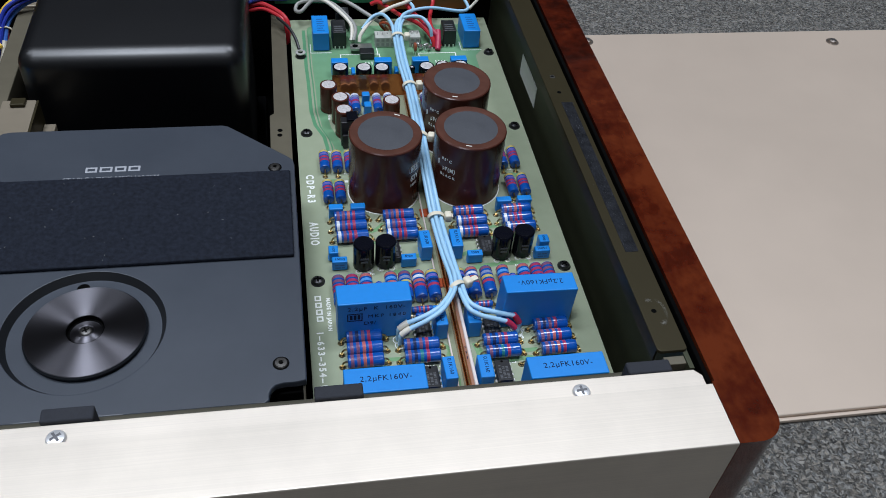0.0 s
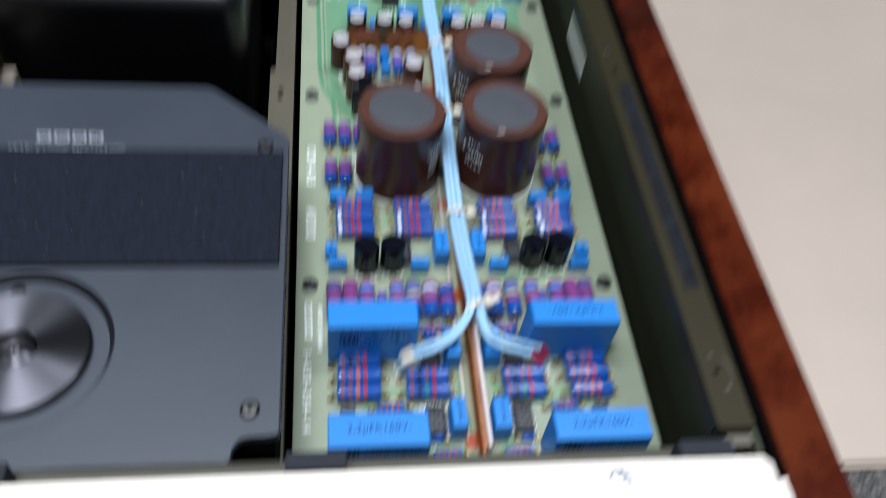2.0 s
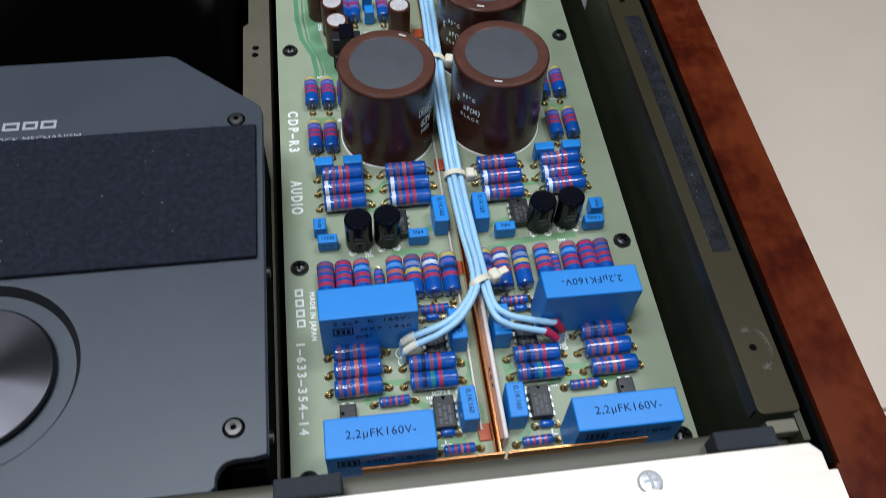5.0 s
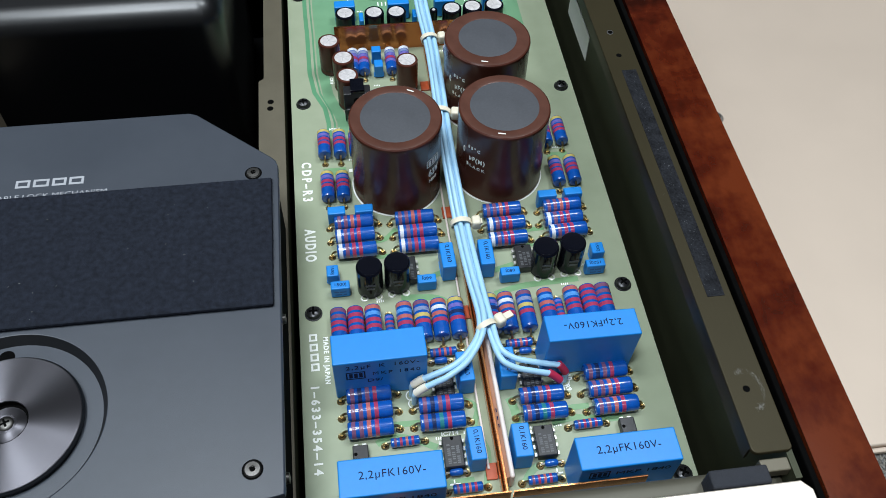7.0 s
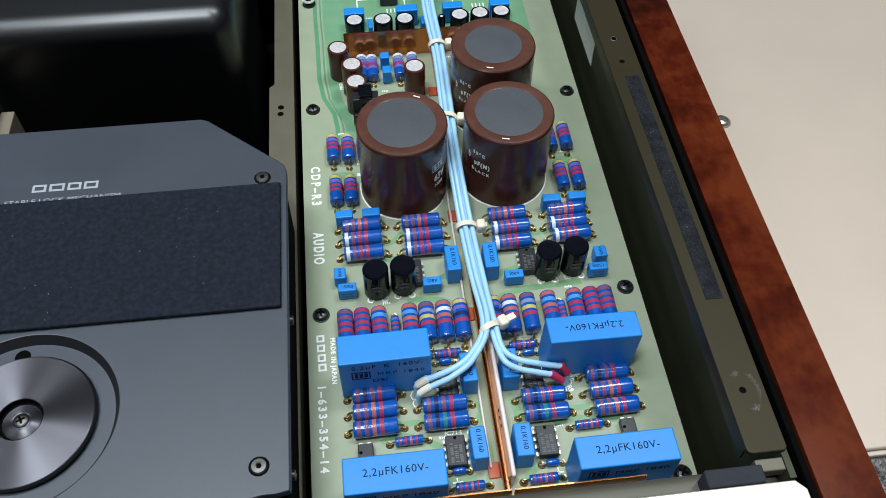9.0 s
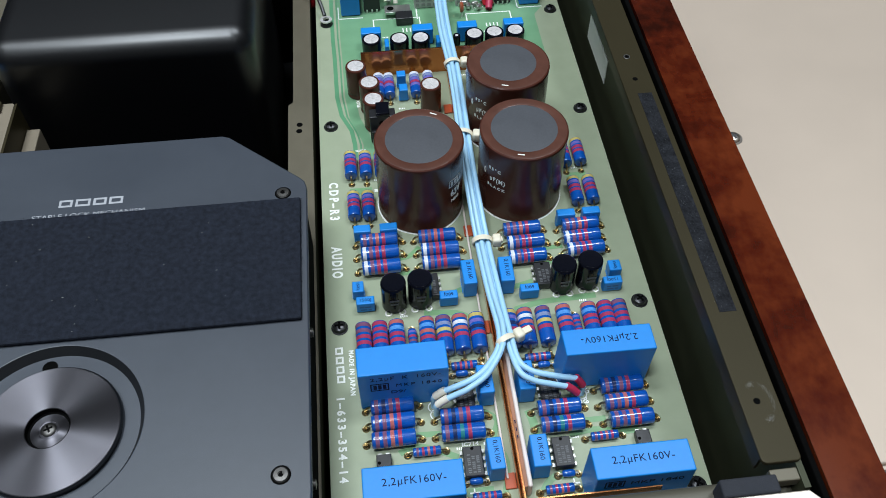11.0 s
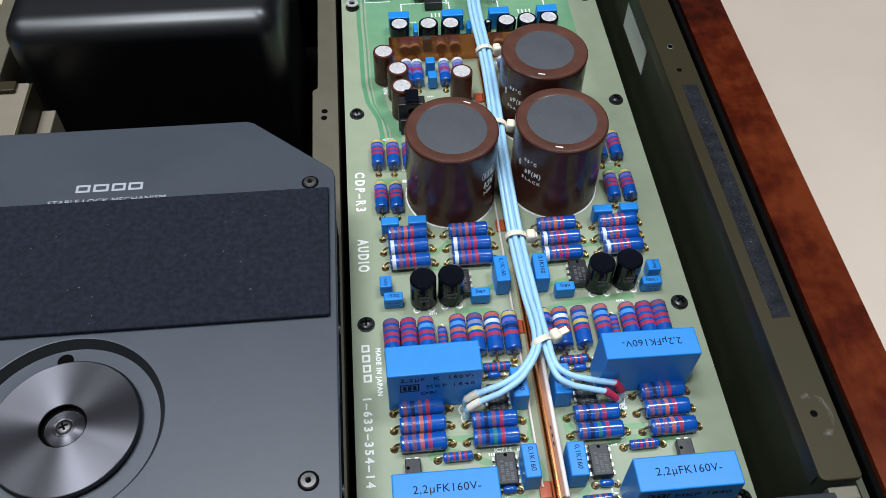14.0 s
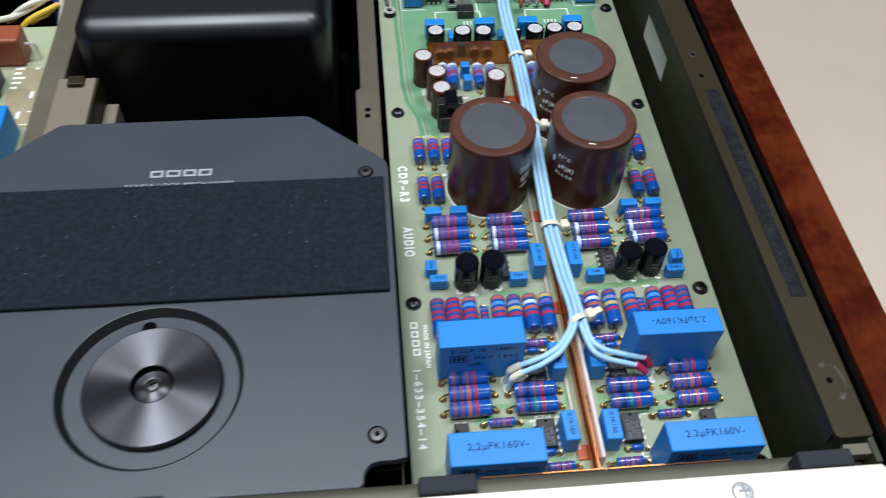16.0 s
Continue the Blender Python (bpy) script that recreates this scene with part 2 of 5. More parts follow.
def wood_material():
    m = mat("lacquered_wood", (0.16, 0.030, 0.010), 0.14, vary=0.3, coat=0.5, spec=0.35)
    nt = m.node_tree
    b = nt.nodes["Principled BSDF"]
    tc = nt.nodes.new("ShaderNodeTexCoord")
    mp = nt.nodes.new("ShaderNodeMapping")
    mp.inputs["Scale"].default_value = (24, 52, 30)
    nz = nt.nodes.new("ShaderNodeTexNoise")
    nz.inputs["Scale"].default_value, nz.inputs["Detail"].default_value, nz.inputs["Distortion"].default_value = 1.0, 4, 0.8
    wv = nt.nodes.new("ShaderNodeTexNoise")
    wv.inputs["Scale"].default_value, wv.inputs["Detail"].default_value = 9, 8
    cr = nt.nodes.new("ShaderNodeValToRGB")
    cr.color_ramp.elements[0].position, cr.color_ramp.elements[0].color = 0.36, (0.022, 0.0036, 0.0016, 1)
    cr.color_ramp.elements[1].position, cr.color_ramp.elements[1].color = 0.68, (0.108, 0.0205, 0.0062, 1)
    mid = cr.color_ramp.elements.new(0.50)
    mid.color = (0.058, 0.0078, 0.0027, 1)
    fine = nt.nodes.new("ShaderNodeMapping")
    fine.inputs["Scale"].default_value = (40, 24, 40)
    nt.links.new(tc.outputs["Object"], mp.inputs["Vector"])
    nt.links.new(mp.outputs["Vector"], nz.inputs["Vector"])
    nt.links.new(tc.outputs["Object"], fine.inputs["Vector"])
    nt.links.new(fine.outputs["Vector"], wv.inputs["Vector"])
    mx = nt.nodes.new("ShaderNodeMix")
    mx.inputs["Factor"].default_value = 0.30
    nt.links.new(nz.outputs["Fac"], mx.inputs["A"])
    nt.links.new(wv.outputs["Fac"], mx.inputs["B"])
    figure = nt.nodes.new("ShaderNodeTexNoise")
    figure.inputs["Scale"].default_value, figure.inputs["Detail"].default_value = 11, 2
    nt.links.new(tc.outputs["Object"], figure.inputs["Vector"])
    tone = nt.nodes.new("ShaderNodeMapRange")
    tone.inputs["From Min"].default_value, tone.inputs["From Max"].default_value = 0.3, 0.7
    tone.inputs["To Min"].default_value, tone.inputs["To Max"].default_value = -0.12, 0.14
    nt.links.new(figure.outputs["Fac"], tone.inputs["Value"])
    plus = nt.nodes.new("ShaderNodeMath")
    nt.links.new(mx.outputs["Result"], plus.inputs[0])
    nt.links.new(tone.outputs["Result"], plus.inputs[1])
    nt.links.new(plus.outputs[0], cr.inputs["Fac"])
    nt.links.new(cr.outputs["Color"], b.inputs["Base Color"])
    return m


def spun_material():
    """Turned metal: fine rings round the axis give the fan-shaped gleams."""
    m = mat("spun_metal", (0.122, 0.118, 0.132), 0.42, metal=1.0, vary=0.06, scale=40)
    nt = m.node_tree
    b = nt.nodes["Principled BSDF"]
    tan = nt.nodes.new("ShaderNodeTangent")
    tan.direction_type, tan.axis = "RADIAL", "Z"
    nt.links.new(tan.outputs["Tangent"], b.inputs["Tangent"])
    b.inputs["Anisotropic"].default_value = 0.92
    b.inputs["Anisotropic Rotation"].default_value = 0.25
    return m


def carpet_material():
    """Loop pile: uneven tufts of pale and dark grey yarn with a few warm flecks."""
    m = mat("carpet_pile", (0.16, 0.165, 0.175), 0.95, spec=0.1)
    nt = m.node_tree
    b = nt.nodes["Principled BSDF"]
    tc = nt.nodes.new("ShaderNodeTexCoord")
    bend = nt.nodes.new("ShaderNodeTexNoise")
    bend.inputs["Scale"].default_value, bend.inputs["Detail"].default_value = 190, 3
    shift = nt.nodes.new("ShaderNodeVectorMath")
    shift.operation = "MULTIPLY_ADD"
    shift.inputs[1].default_value = (0.006, 0.006, 0.0)
    nt.links.new(tc.outputs["Object"], bend.inputs["Vector"])
    nt.links.new(bend.outputs["Color"], shift.inputs[0])
    nt.links.new(tc.outputs["Object"], shift.inputs[2])
    tuft = nt.nodes.new("ShaderNodeTexVoronoi")
    tuft.inputs["Scale"].default_value = 760
    n = nt.nodes.new("ShaderNodeTexNoise")
    n.inputs["Scale"].default_value, n.inputs["Detail"].default_value, n.inputs["Distortion"].default_value = 520, 7, 1.4
    for k in (tuft, n):
        nt.links.new(shift.outputs["Vector"], k.inputs["Vector"])
    hue = nt.nodes.new("ShaderNodeSeparateColor")
    nt.links.new(tuft.outputs["Color"], hue.inputs["Color"])
    blend = nt.nodes.new("ShaderNodeMix")
    blend.inputs["Factor"].default_value = 0.30
    nt.links.new(n.outputs["Fac"], blend.inputs["A"])
    nt.links.new(hue.outputs["Red"], blend.inputs["B"])
    cr = nt.nodes.new("ShaderNodeValToRGB")
    cr.color_ramp.elements[0].position, cr.color_ramp.elements[0].color = 0.30, (0.040, 0.040, 0.039, 1)
    cr.color_ramp.elements[1].position, cr.color_ramp.elements[1].color = 0.70, (0.315, 0.315, 0.300, 1)
    mid = cr.color_ramp.elements.new(0.5)
    mid.color = (0.140, 0.142, 0.139, 1)
    nt.links.new(blend.outputs["Result"], cr.inputs["Fac"])
    warm = nt.nodes.new("ShaderNodeMix")
    warm.data_type, warm.blend_type = "RGBA", "MULTIPLY"
    warm.inputs["B"].default_value = (1.0, 0.90, 0.80, 1)
    nt.links.new(hue.outputs["Green"], warm.inputs["Factor"])
    nt.links.new(cr.outputs["Color"], warm.inputs["A"])
    nt.links.new(warm.outputs["Result"], b.inputs["Base Color"])
    bp = nt.nodes.new("ShaderNodeBump")
    bp.inputs["Strength"].default_value, bp.inputs["Distance"].default_value = 1.0, 0.0025
    nt.links.new(blend.outputs["Result"], bp.inputs["Height"])
    nt.links.new(bp.outputs["Normal"], b.inputs["Normal"])
    return m


M["wood"], M["spun"], M["carpet"] = wood_material(), spun_material(), carpet_material()


# ---- mesh helpers (millimetres in, metres out) ----
def add_box(bm, x0, y0, z0, x1, y1, z1, bevel=0.0, seg=2):
    r = bmesh.ops.create_cube(bm, size=1.0)
    vs = r["verts"]
    for v in vs:
        v.co = Vector(((x0 + x1) / 2 + v.co.x * (x1 - x0), (y0 + y1) / 2 + v.co.y * (y1 - y0), (z0 + z1) / 2 + v.co.z * (z1 - z0))) * UNIT
    if bevel:
        es = list({e for v in vs for e in v.link_edges})
        bmesh.ops.bevel(bm, geom=es, offset=bevel * UNIT, segments=seg, affect="EDGES", profile=0.5)
    return bm


def box(x0, y0, z0, x1, y1, z1, bevel=0.0, seg=2):
    return add_box(bmesh.new(), x0, y0, z0, x1, y1, z1, bevel, seg)


def add_lathe(bm, profile, n=24, at=(0, 0, 0), axis="z"):
    """Turns (radius, height) pairs round an axis through at."""
    rings = []
    for r, h in profile:
        ring = []
        for k in range(n if r > 1e-6 else 1):
            a = 2 * math.pi * k / n
            c, s = r * math.cos(a), r * math.sin(a)
            p = {"z": (c, s, h), "x": (h, c, s), "y": (s, h, c)}[axis]
            ring.append(bm.verts.new(Vector((at[0] + p[0], at[1] + p[1], at[2] + p[2])) * UNIT))
        rings.append(ring)
    for a, b in zip(rings, rings[1:]):
        for k in range(n):
            if len(a) == 1 and len(b) == 1:
                continue
            if len(a) == 1:
                bm.faces.new((a[0], b[(k + 1) % n], b[k]))
            elif len(b) == 1:
                bm.faces.new((a[k], a[(k + 1) % n], b[0]))
            else:
                bm.faces.new((a[k], a[(k + 1) % n], b[(k + 1) % n], b[k]))
    return bm


def lathe(profile, n=24, at=(0, 0, 0), axis="z"):
    return add_lathe(bmesh.new(), profile, n, at, axis)


def smooth_path(points, steps=6):
    pts = [Vector(p) for p in points]
    out = []
    for i in range(len(pts) - 1):
        p0, p1, p2, p3 = pts[max(i - 1, 0)], pts[i], pts[i + 1], pts[min(i + 2, len(pts) - 1)]
        for k in range(steps):
            t = k / steps
            out.append(0.5 * ((2 * p1) + (p2 - p0) * t + (2 * p0 - 5 * p1 + 4 * p2 - p3) * t * t + (3 * p1 - p0 - 3 * p2 + p3) * t ** 3))
    return out + [pts[-1]]


def add_tube(bm, points, r, n=8, smooth=6):
    pts = smooth_path(points, smooth) if smooth else [Vector(p) for p in points]
    up = Vector((0.12, 0.31, 0.94))
    rings = []
    for i, p in enumerate(pts):
        d = (pts[min(i + 1, len(pts) - 1)] - pts[max(i - 1, 0)]).normalized()
        side = d.cross(up)
        if side.length < 0.05:
            side = d.cross(Vector((1, 0, 0)))
        side.normalize()
        up = side.cross(d).normalized()
        rings.append([bm.verts.new((p + (side * math.cos(2 * math.pi * k / n) + up * math.sin(2 * math.pi * k / n)) * r) * UNIT) for k in range(n)])
    for a, b in zip(rings, rings[1:]):
        for k in range(n):
            bm.faces.new((a[k], a[(k + 1) % n], b[(k + 1) % n], b[k]))
    bm.faces.new(rings[0][::-1])
    bm.faces.new(rings[-1])
    return bm


def tube(points, r, n=8, smooth=6):
    return add_tube(bmesh.new(), points, r, n, smooth)


def prism(outline, z0, z1, bevel=0.0, seg=2, top_only=True):
    bm = bmesh.new()
    lo = [bm.verts.new(Vector((x, y, z0)) * UNIT) for x, y in outline]
    hi = [bm.verts.new(Vector((x, y, z1)) * UNIT) for x, y in outline]
    n = len(outline)
    bm.faces.new(lo[::-1])
    top = bm.faces.new(hi)
    for k in range(n):
        bm.faces.new((lo[k], lo[(k + 1) % n], hi[(k + 1) % n], hi[k]))
    if bevel:
        bmesh.ops.bevel(bm, geom=list(top.edges), offset=bevel * UNIT, segments=seg, affect="EDGES", profile=0.5)
    return bm


def rounded(corners, n=6):
    """Outline with (x, y, radius) corners rounded, counter-clockwise."""
    out = []
    for i, (x, y, r) in enumerate(corners):
        if r <= 0:
            out.append((x, y))
            continue
        p, a, b = Vector((x, y)), Vector(corners[i - 1][:2]), Vector(corners[(i + 1) % len(corners)][:2])
        u, v = (a - p).normalized(), (b - p).normalized()
        half = u.angle(v) / 2
        d = r / math.tan(half)
        s, e = p + u * d, p + v * d
        c = p + (u + v).normalized() * (r / math.sin(half))
        a0, a1 = math.atan2(s.y - c.y, s.x - c.x), math.atan2(e.y - c.y, e.x - c.x)
        sweep = (a1 - a0 + math.pi) % (2 * math.pi) - math.pi
        out += [(c.x + r * math.cos(a0 + sweep * k / n), c.y + r * math.sin(a0 + sweep * k / n)) for k in range(n + 1)]
    return out


def mesh_of(bm, name, material):
    bmesh.ops.recalc_face_normals(bm, faces=bm.faces[:])
    for f in bm.faces:
        f.smooth = True
    for e in bm.edges:
        if len(e.link_faces) == 2:
            turn = e.calc_face_angle()
            a, b = sorted(f.calc_area() for f in e.link_faces)
            e.smooth = turn < radians(38) and not (turn > 0.18 and b > 8 * a)
    me = bpy.data.meshes.new(name)
    bm.to_mesh(me)
    bm.free()
    me.materials.append(material)
    return me


def part(name, bm, material, parent, label="", m=None):
    me = bm if isinstance(bm, bpy.types.Mesh) else mesh_of(bm, name, material)
    ob = new(name, me)
    ob.parent = parent
    if m is not None:
        ob.matrix_basis = m
    return tagged(ob, label)


def thing(name, label, category, group="", kind="", m=None):
    ob = tagged(new(name), label, category, group, kind)
    ob.empty_display_size = 0.01
    if m is not None:
        ob.matrix_basis = m
    return ob


def at(x, y, z=0.0, rz=0.0, rx=0.0, ry=0.0):
    return pose(x * UNIT, y * UNIT, z * UNIT, rx, ry, rz)


TEXTS = {}


def text_mesh(words, size, material, depth=0.03, wide=1.0, spacing=1.0):
    key = (words, size, material.name, wide, spacing)
    if key not in TEXTS:
        cu = bpy.data.curves.new("lettering", "FONT")
        cu.body, cu.size, cu.align_x, cu.align_y, cu.extrude = words, size * UNIT * 1.38, "CENTER", "CENTER", depth * UNIT
        cu.space_character = spacing
        cu.resolution_u, cu.offset = 3, size * UNIT * (0.05 if material is M["silk"] else 0.0)
        ob = bpy.data.objects.new("lettering", cu)
        scene.collection.objects.link(ob)
        me = bpy.data.meshes.new_from_object(ob.evaluated_get(bpy.context.evaluated_depsgraph_get()))
        bpy.data.objects.remove(ob)
        me.transform(Matrix.Diagonal((wide, 1, 1, 1)))
        me.materials.clear()
        me.materials.append(material)
        TEXTS[key] = me
    return TEXTS[key]


def text(parent, words, size, m, material, wide=1.0, name="lettering", spacing=1.0):
    """Lettering of a given capital height in millimetres, centred at the pose m."""
    return part(name, text_mesh(words, size, material, wide=wide, spacing=spacing), material, parent, m=m)


def bars(parent, rects, z, material, m=None, name="marking", split=False):
    """Plain flat bars (x0, y0, x1, y1) printed at height z."""
    if split:
        return [bars(parent, [r], z, material, m, name) for r in rects]
    bm = bmesh.new()
    for x0, y0, x1, y1 in rects:
        add_box(bm, x0, y0, z - 0.02, x1, y1, z + 0.03)
    return part(name, bm, material, parent, m=m)


def hollow(parent, blocks, w, z, material):
    """Emblem of plain open blocks, one piece each."""
    for x0, y0, x1, y1 in blocks:
        bars(parent, [(x0, y0, x1, y0 + w), (x0, y1 - w, x1, y1), (x0, y0 + w, x0 + w, y1 - w), (x1 - w, y0 + w, x1, y1 - w)], z, material, name="emblem")


# ---- room ----
def slab(x0, y0, z0, x1, y1, z1, bevel=0.0):
    """A box given in metres."""
    return box(*[v / UNIT for v in (x0, y0, z0, x1, y1, z1)], bevel)


FLOOR = CARPET_Z * UNIT
floor = tagged(part("floor", slab(-2.9, -2.7, FLOOR - 0.02, 2.9, 2.7, FLOOR), M["carpet"], None), "grey mottled loop pile carpet", "carpet", kind="structure")
for nm, b in dict(wall_north=(-2.9, 2.7, 2.9, 2.75), wall_south=(-2.9, -2.75, 2.9, -2.7), wall_east=(2.9, -2.75, 2.95, 2.75), wall_west=(-2.95, -2.75, -2.9, 2.75)).items():
    tagged(part(nm, slab(b[0], b[1], FLOOR - 0.02, b[2], b[3], CEILING), M["wall_paint"], None), "dark painted room wall", "wall", kind="structure")
tagged(part("ceiling", slab(-2.95, -2.75, CEILING, 2.95, 2.75, CEILING + 0.05), M["ceiling_paint"], None), "plain pale ceiling", "ceiling", kind="structure")
for lx, ly, watts in LUMINAIRES:
    lum = thing("ceiling_light", "white panel lamp housing on the ceiling", "ceiling light", "ceiling lights", m=pose(lx, ly, CEILING))
    part("housing", slab(-0.38, -0.24, -0.065, 0.38, 0.24, 0, 5), M["ceiling_paint"], lum)


# ---- screws ----
def cross_screw(name, radius, height, material, parent=None, m=None, washer=0.0):
    """Pan head with a cross recess, base at z = 0."""
    bm = lathe([(radius * 0.98, 0), (radius, height * 0.3), (radius * 0.86, height * 0.75), (radius * 0.45, height), (0, height * 1.02)], 24)
    ob = part(name, bm, material, parent, m=m)
    slot = bmesh.new()
    w, l = radius * 0.14, radius * 0.58
    add_box(slot, -l, -w, height * 0.70, l, w, height * 1.045, 0.02)
    add_box(slot, -w, -l, height * 0.70, w, l, height * 1.047, 0.02)
    part("cross_recess", slot, M["recess_grey"] if material in (M["bright_screw"], M["lid_screw"]) else M["shade_trim_black"], ob)
    if washer:
        part("washer", lathe([(radius, 0), (washer, 0), (washer, 0.35), (radius * 0.9, 0.4)], 24), material, ob)
    return ob


def hex_screw(name, radius, parent, m):
    """Button head with a socket, sunk in a dark ring."""
    ob = part(name, lathe([(radius, 0), (radius, 0.25), (radius * 0.85, 0.55), (radius * 0.36, 0.62), (radius * 0.34, 0.15), (0, 0.15)], 24), M["deck_screw"], parent, m=m)
    part("socket", lathe([(radius * 0.34, 0.17), (0, 0.17)], 6), M["shade_trim_black"], ob)
    part("counterbore", lathe([(radius, 0.02), (radius * 1.2, 0.02), (radius * 1.2, 0.05), (radius, 0.06)], 28), M["shade_trim_black"], ob)
    return ob


# ---- player housing ----
player = thing("disc_player", "opened champagne and rosewood disc player housing on grey carpet", "disc player")
TOP = 41.3
# Steel base; the shade inside the case is put into its near-black colour.
part("base_plate", box(-262, -100, -58, 112.5, 214, -55), M["shade_trim_black"], player, "steel base, near-black for the shade inside the case")
for fx in (-240, 90):
    for fy in (-80, 190):
        part("foot", lathe([(0, CARPET_Z), (20, CARPET_Z), (22, CARPET_Z + 2), (22, -60), (0, -58)], 28, (fx, fy, 0)), M["black_plastic"], player, "round black foot")

panel = part("front_panel", prism(rounded([(-113, 42.2, 0.5), (-113, CARPET_Z + 10, 3), (-91.8, CARPET_Z + 10, 0), (-91.8, 42.2, 0)][::-1], 4), -264, 115.2), M["champagne"], player, "brushed champagne aluminium front panel")
panel.data.transform(Matrix(((0, 0, 1, 0), (1, 0, 0, 0), (0, 1, 0, 0), (0, 0, 0, 1))))
strip = part("top_strip", prism(rounded([(-264, -91.8, 0), (114.4, -91.8, 0), (114.4, -87.0, 0), (112.2, -84.6, 0), (-264, -84.6, 0)], 3), 36, 40.4, 0.3), M["champagne_strip"], panel)
for sx in (-223.4, -74.4, 74.5):
    s = cross_screw("panel_screw", 2.75, 1.3, M["bright_screw"], panel, at(sx, -89.5, 40.4, 20 + sx))
part("front_bar", box(-262, -84.5, 10, 112, -77.6, 34.0, 2.6, 4), M["olive_bar"], player, "olive steel front cross bar")
for x0, top in ((-79.5, 41.6), (-4.5, 41.6), (91.4, 40.6)):
    part("foam_pad", box(x0, -84.4, 33.5, x0 + 14.2, -79.9, top, 0.55, 3), M["foam"], player, "dark foam strip on the front bar")

# side: wood cheek, wall, rail and the black gap strip between
def cheek(outer):
    c = [(116.5, -90.5, 0.2), (115.7, -90.5, 0.3), (115.7, -112.6, 0.4), (131.2, -112.6, 9.0), (131.2, 226, 3), (116.5, 226, 0.8)]
    if outer < 0:
        c = [(-149 - x, y, r) for x, y, r in c][::-1]
    return prism(rounded(c, 10), CARPET_Z + 8, TOP + 0.4, 0.9, 3)


for outer in (1, -1):
    part("side_cheek", cheek(outer), M["wood"], player, "glossy lacquered rosewood side cheek")
part("gap_ridge", box(114.7, -90.0, 30, 116.3, 214, 40.7, 0.5), M["shade_trim_black"], player)
part("gap_strip", box(113.3, -90.0, -58, 116.2, 214, 29.9, 0.3), M["shade_trim_black"], player, "black trim between rail and wood")
part("gap_strip", box(-265.3, -90.0, -58, -262.3, 214, 38.4, 0.5), M["trim_black"], player)
part("side_wall", box(111.4, -84, -55, 113.0, 212, 40.2), M["olive_wall"], player, "dark olive inner side wall")
part("side_wall", box(-262, -84, -55, -260.4, 212, 40.2), M["olive_wall"], player)
rail = part("side_rail", prism(rounded([(102.9, -77.5, 1.6), (112.9, -77.5, 1.2), (112.9, 206.5, 0), (101.9, 206.5, 0)], 4), 40.1, TOP, 0.25), M["olive"], player, "olive steel top rail")
part("rail_lip", box(103.4, -75.4, 34.0, 104.1, 206.5, 40.1), M["olive"], rail)
part("rail_end", box(104.6, -81.6, 36.2, 112.8, -78.4, 39.6, 0.3), M["bracket_olive"], rail)
part("felt_strip", box(106.2, -33.5, TOP - 0.02, 111.0, 56, TOP + 0.12, 0.05), M["strip_felt"], rail, "dark felt strip on the rail")
for hy in (-60.9, 75.3, 63.4, 190.0):
    part("screw_hole", lathe([(0.92, TOP + 0.02), (0, TOP + 0.02)], 16, (107.2, hy, 0)), M["shade_trim_black"], rail)
    if hy not in (63.4, -60.9):
        part("hole_rim", lathe([(0.9, TOP), (0.9, TOP + 0.05), (1.1, TOP + 0.05), (1.15, TOP)], 16, (107.2, hy, 0)), M["steel_screw"], rail)
for a0, a1, rad, count in ((-40, 65, 4.0, 230), (75, 120, 3.6, 110), (-85, -45, 4.2, 170)):
    flecks = bmesh.new()
    for k in range(count):
        a, rr, w = radians(random.triangular(a0, a1)), rad + random.gauss(0, 0.28), random.uniform(0.015, 0.06)
        fx, fy = 107.2 + rr * math.cos(a), -60.9 + 1.35 * rr * math.sin(a)
        add_box(flecks, fx - w * 0.7, fy - w, TOP - 0.01, fx + w * 0.7, fy + w * 1.8, TOP + 0.02)
    part("scuff", flecks, M["scuff"], rail, "pale rubbed mark round the screw hole")
specks = bmesh.new()
for k in range(110):
    fx, fy, w = random.gauss(108.4, 1.1), random.uniform(-32, 55), random.uniform(0.015, 0.05)
    add_box(specks, fx - w, fy - w, TOP + 0.08, fx + w, fy + w, TOP + 0.15)
part("dust", specks, M["emblem_grey"], rail, "pale dust flecks on the felt").data.name = "dust"
part("side_rail", box(-260.6, -77, 40.1, -251.5, 206.5, TOP, 0.25), M["olive"], player)
part("wall_label", box(111.1, 103.9, 4.0, 111.38, 134.6, 15.4), M["label_white"], player, "blank white paper label")
rear = part("rear_panel", box(-262, 212.2, -58, 113, 214.2, TOP), M["shade_trim_black"], player, "dark rear panel")
part("rear_flange", box(-262, 206.8, 39.8, 113, 214.0, TOP + 0.2, 0.4), M["taupe"], rear, "grey rear top flange")

# partition with its flange between deck and audio board
part("partition", prism(rounded([(-16.6, -75.5, 0), (-7.0, -75.5, 0), (-7.0, 200, 0), (-14.6, 200, 0), (-14.6, 109, 0.6), (-16.6, 107.5, 0.6)], 3), 0.4, 1.7, 0.15), M["bracket_olive"], player, "olive steel partition flange")
part("partition_wall", box(-8.0, -75.5, -55, -7.0, 205, 0.5), M["olive_wall"], player)
for hx, hy in ((-12.1, 95.8), (-12.3, 92.2), (-11.8, 36.0)):
    part("flange_hole", lathe([(1.2, 1.74), (0, 1.74)], 18, (hx, hy, 0)), M["shade_trim_black"], player)

# ---- black power transformer can ----
can = thing("transformer", "large black rounded transformer can behind the deck", "transformer")
part("can", box(-122.6, 106.8, -54.9, -25.4, 199.5, 37.0, 8.5, 8), M["can_black"], can, "satin black steel can")
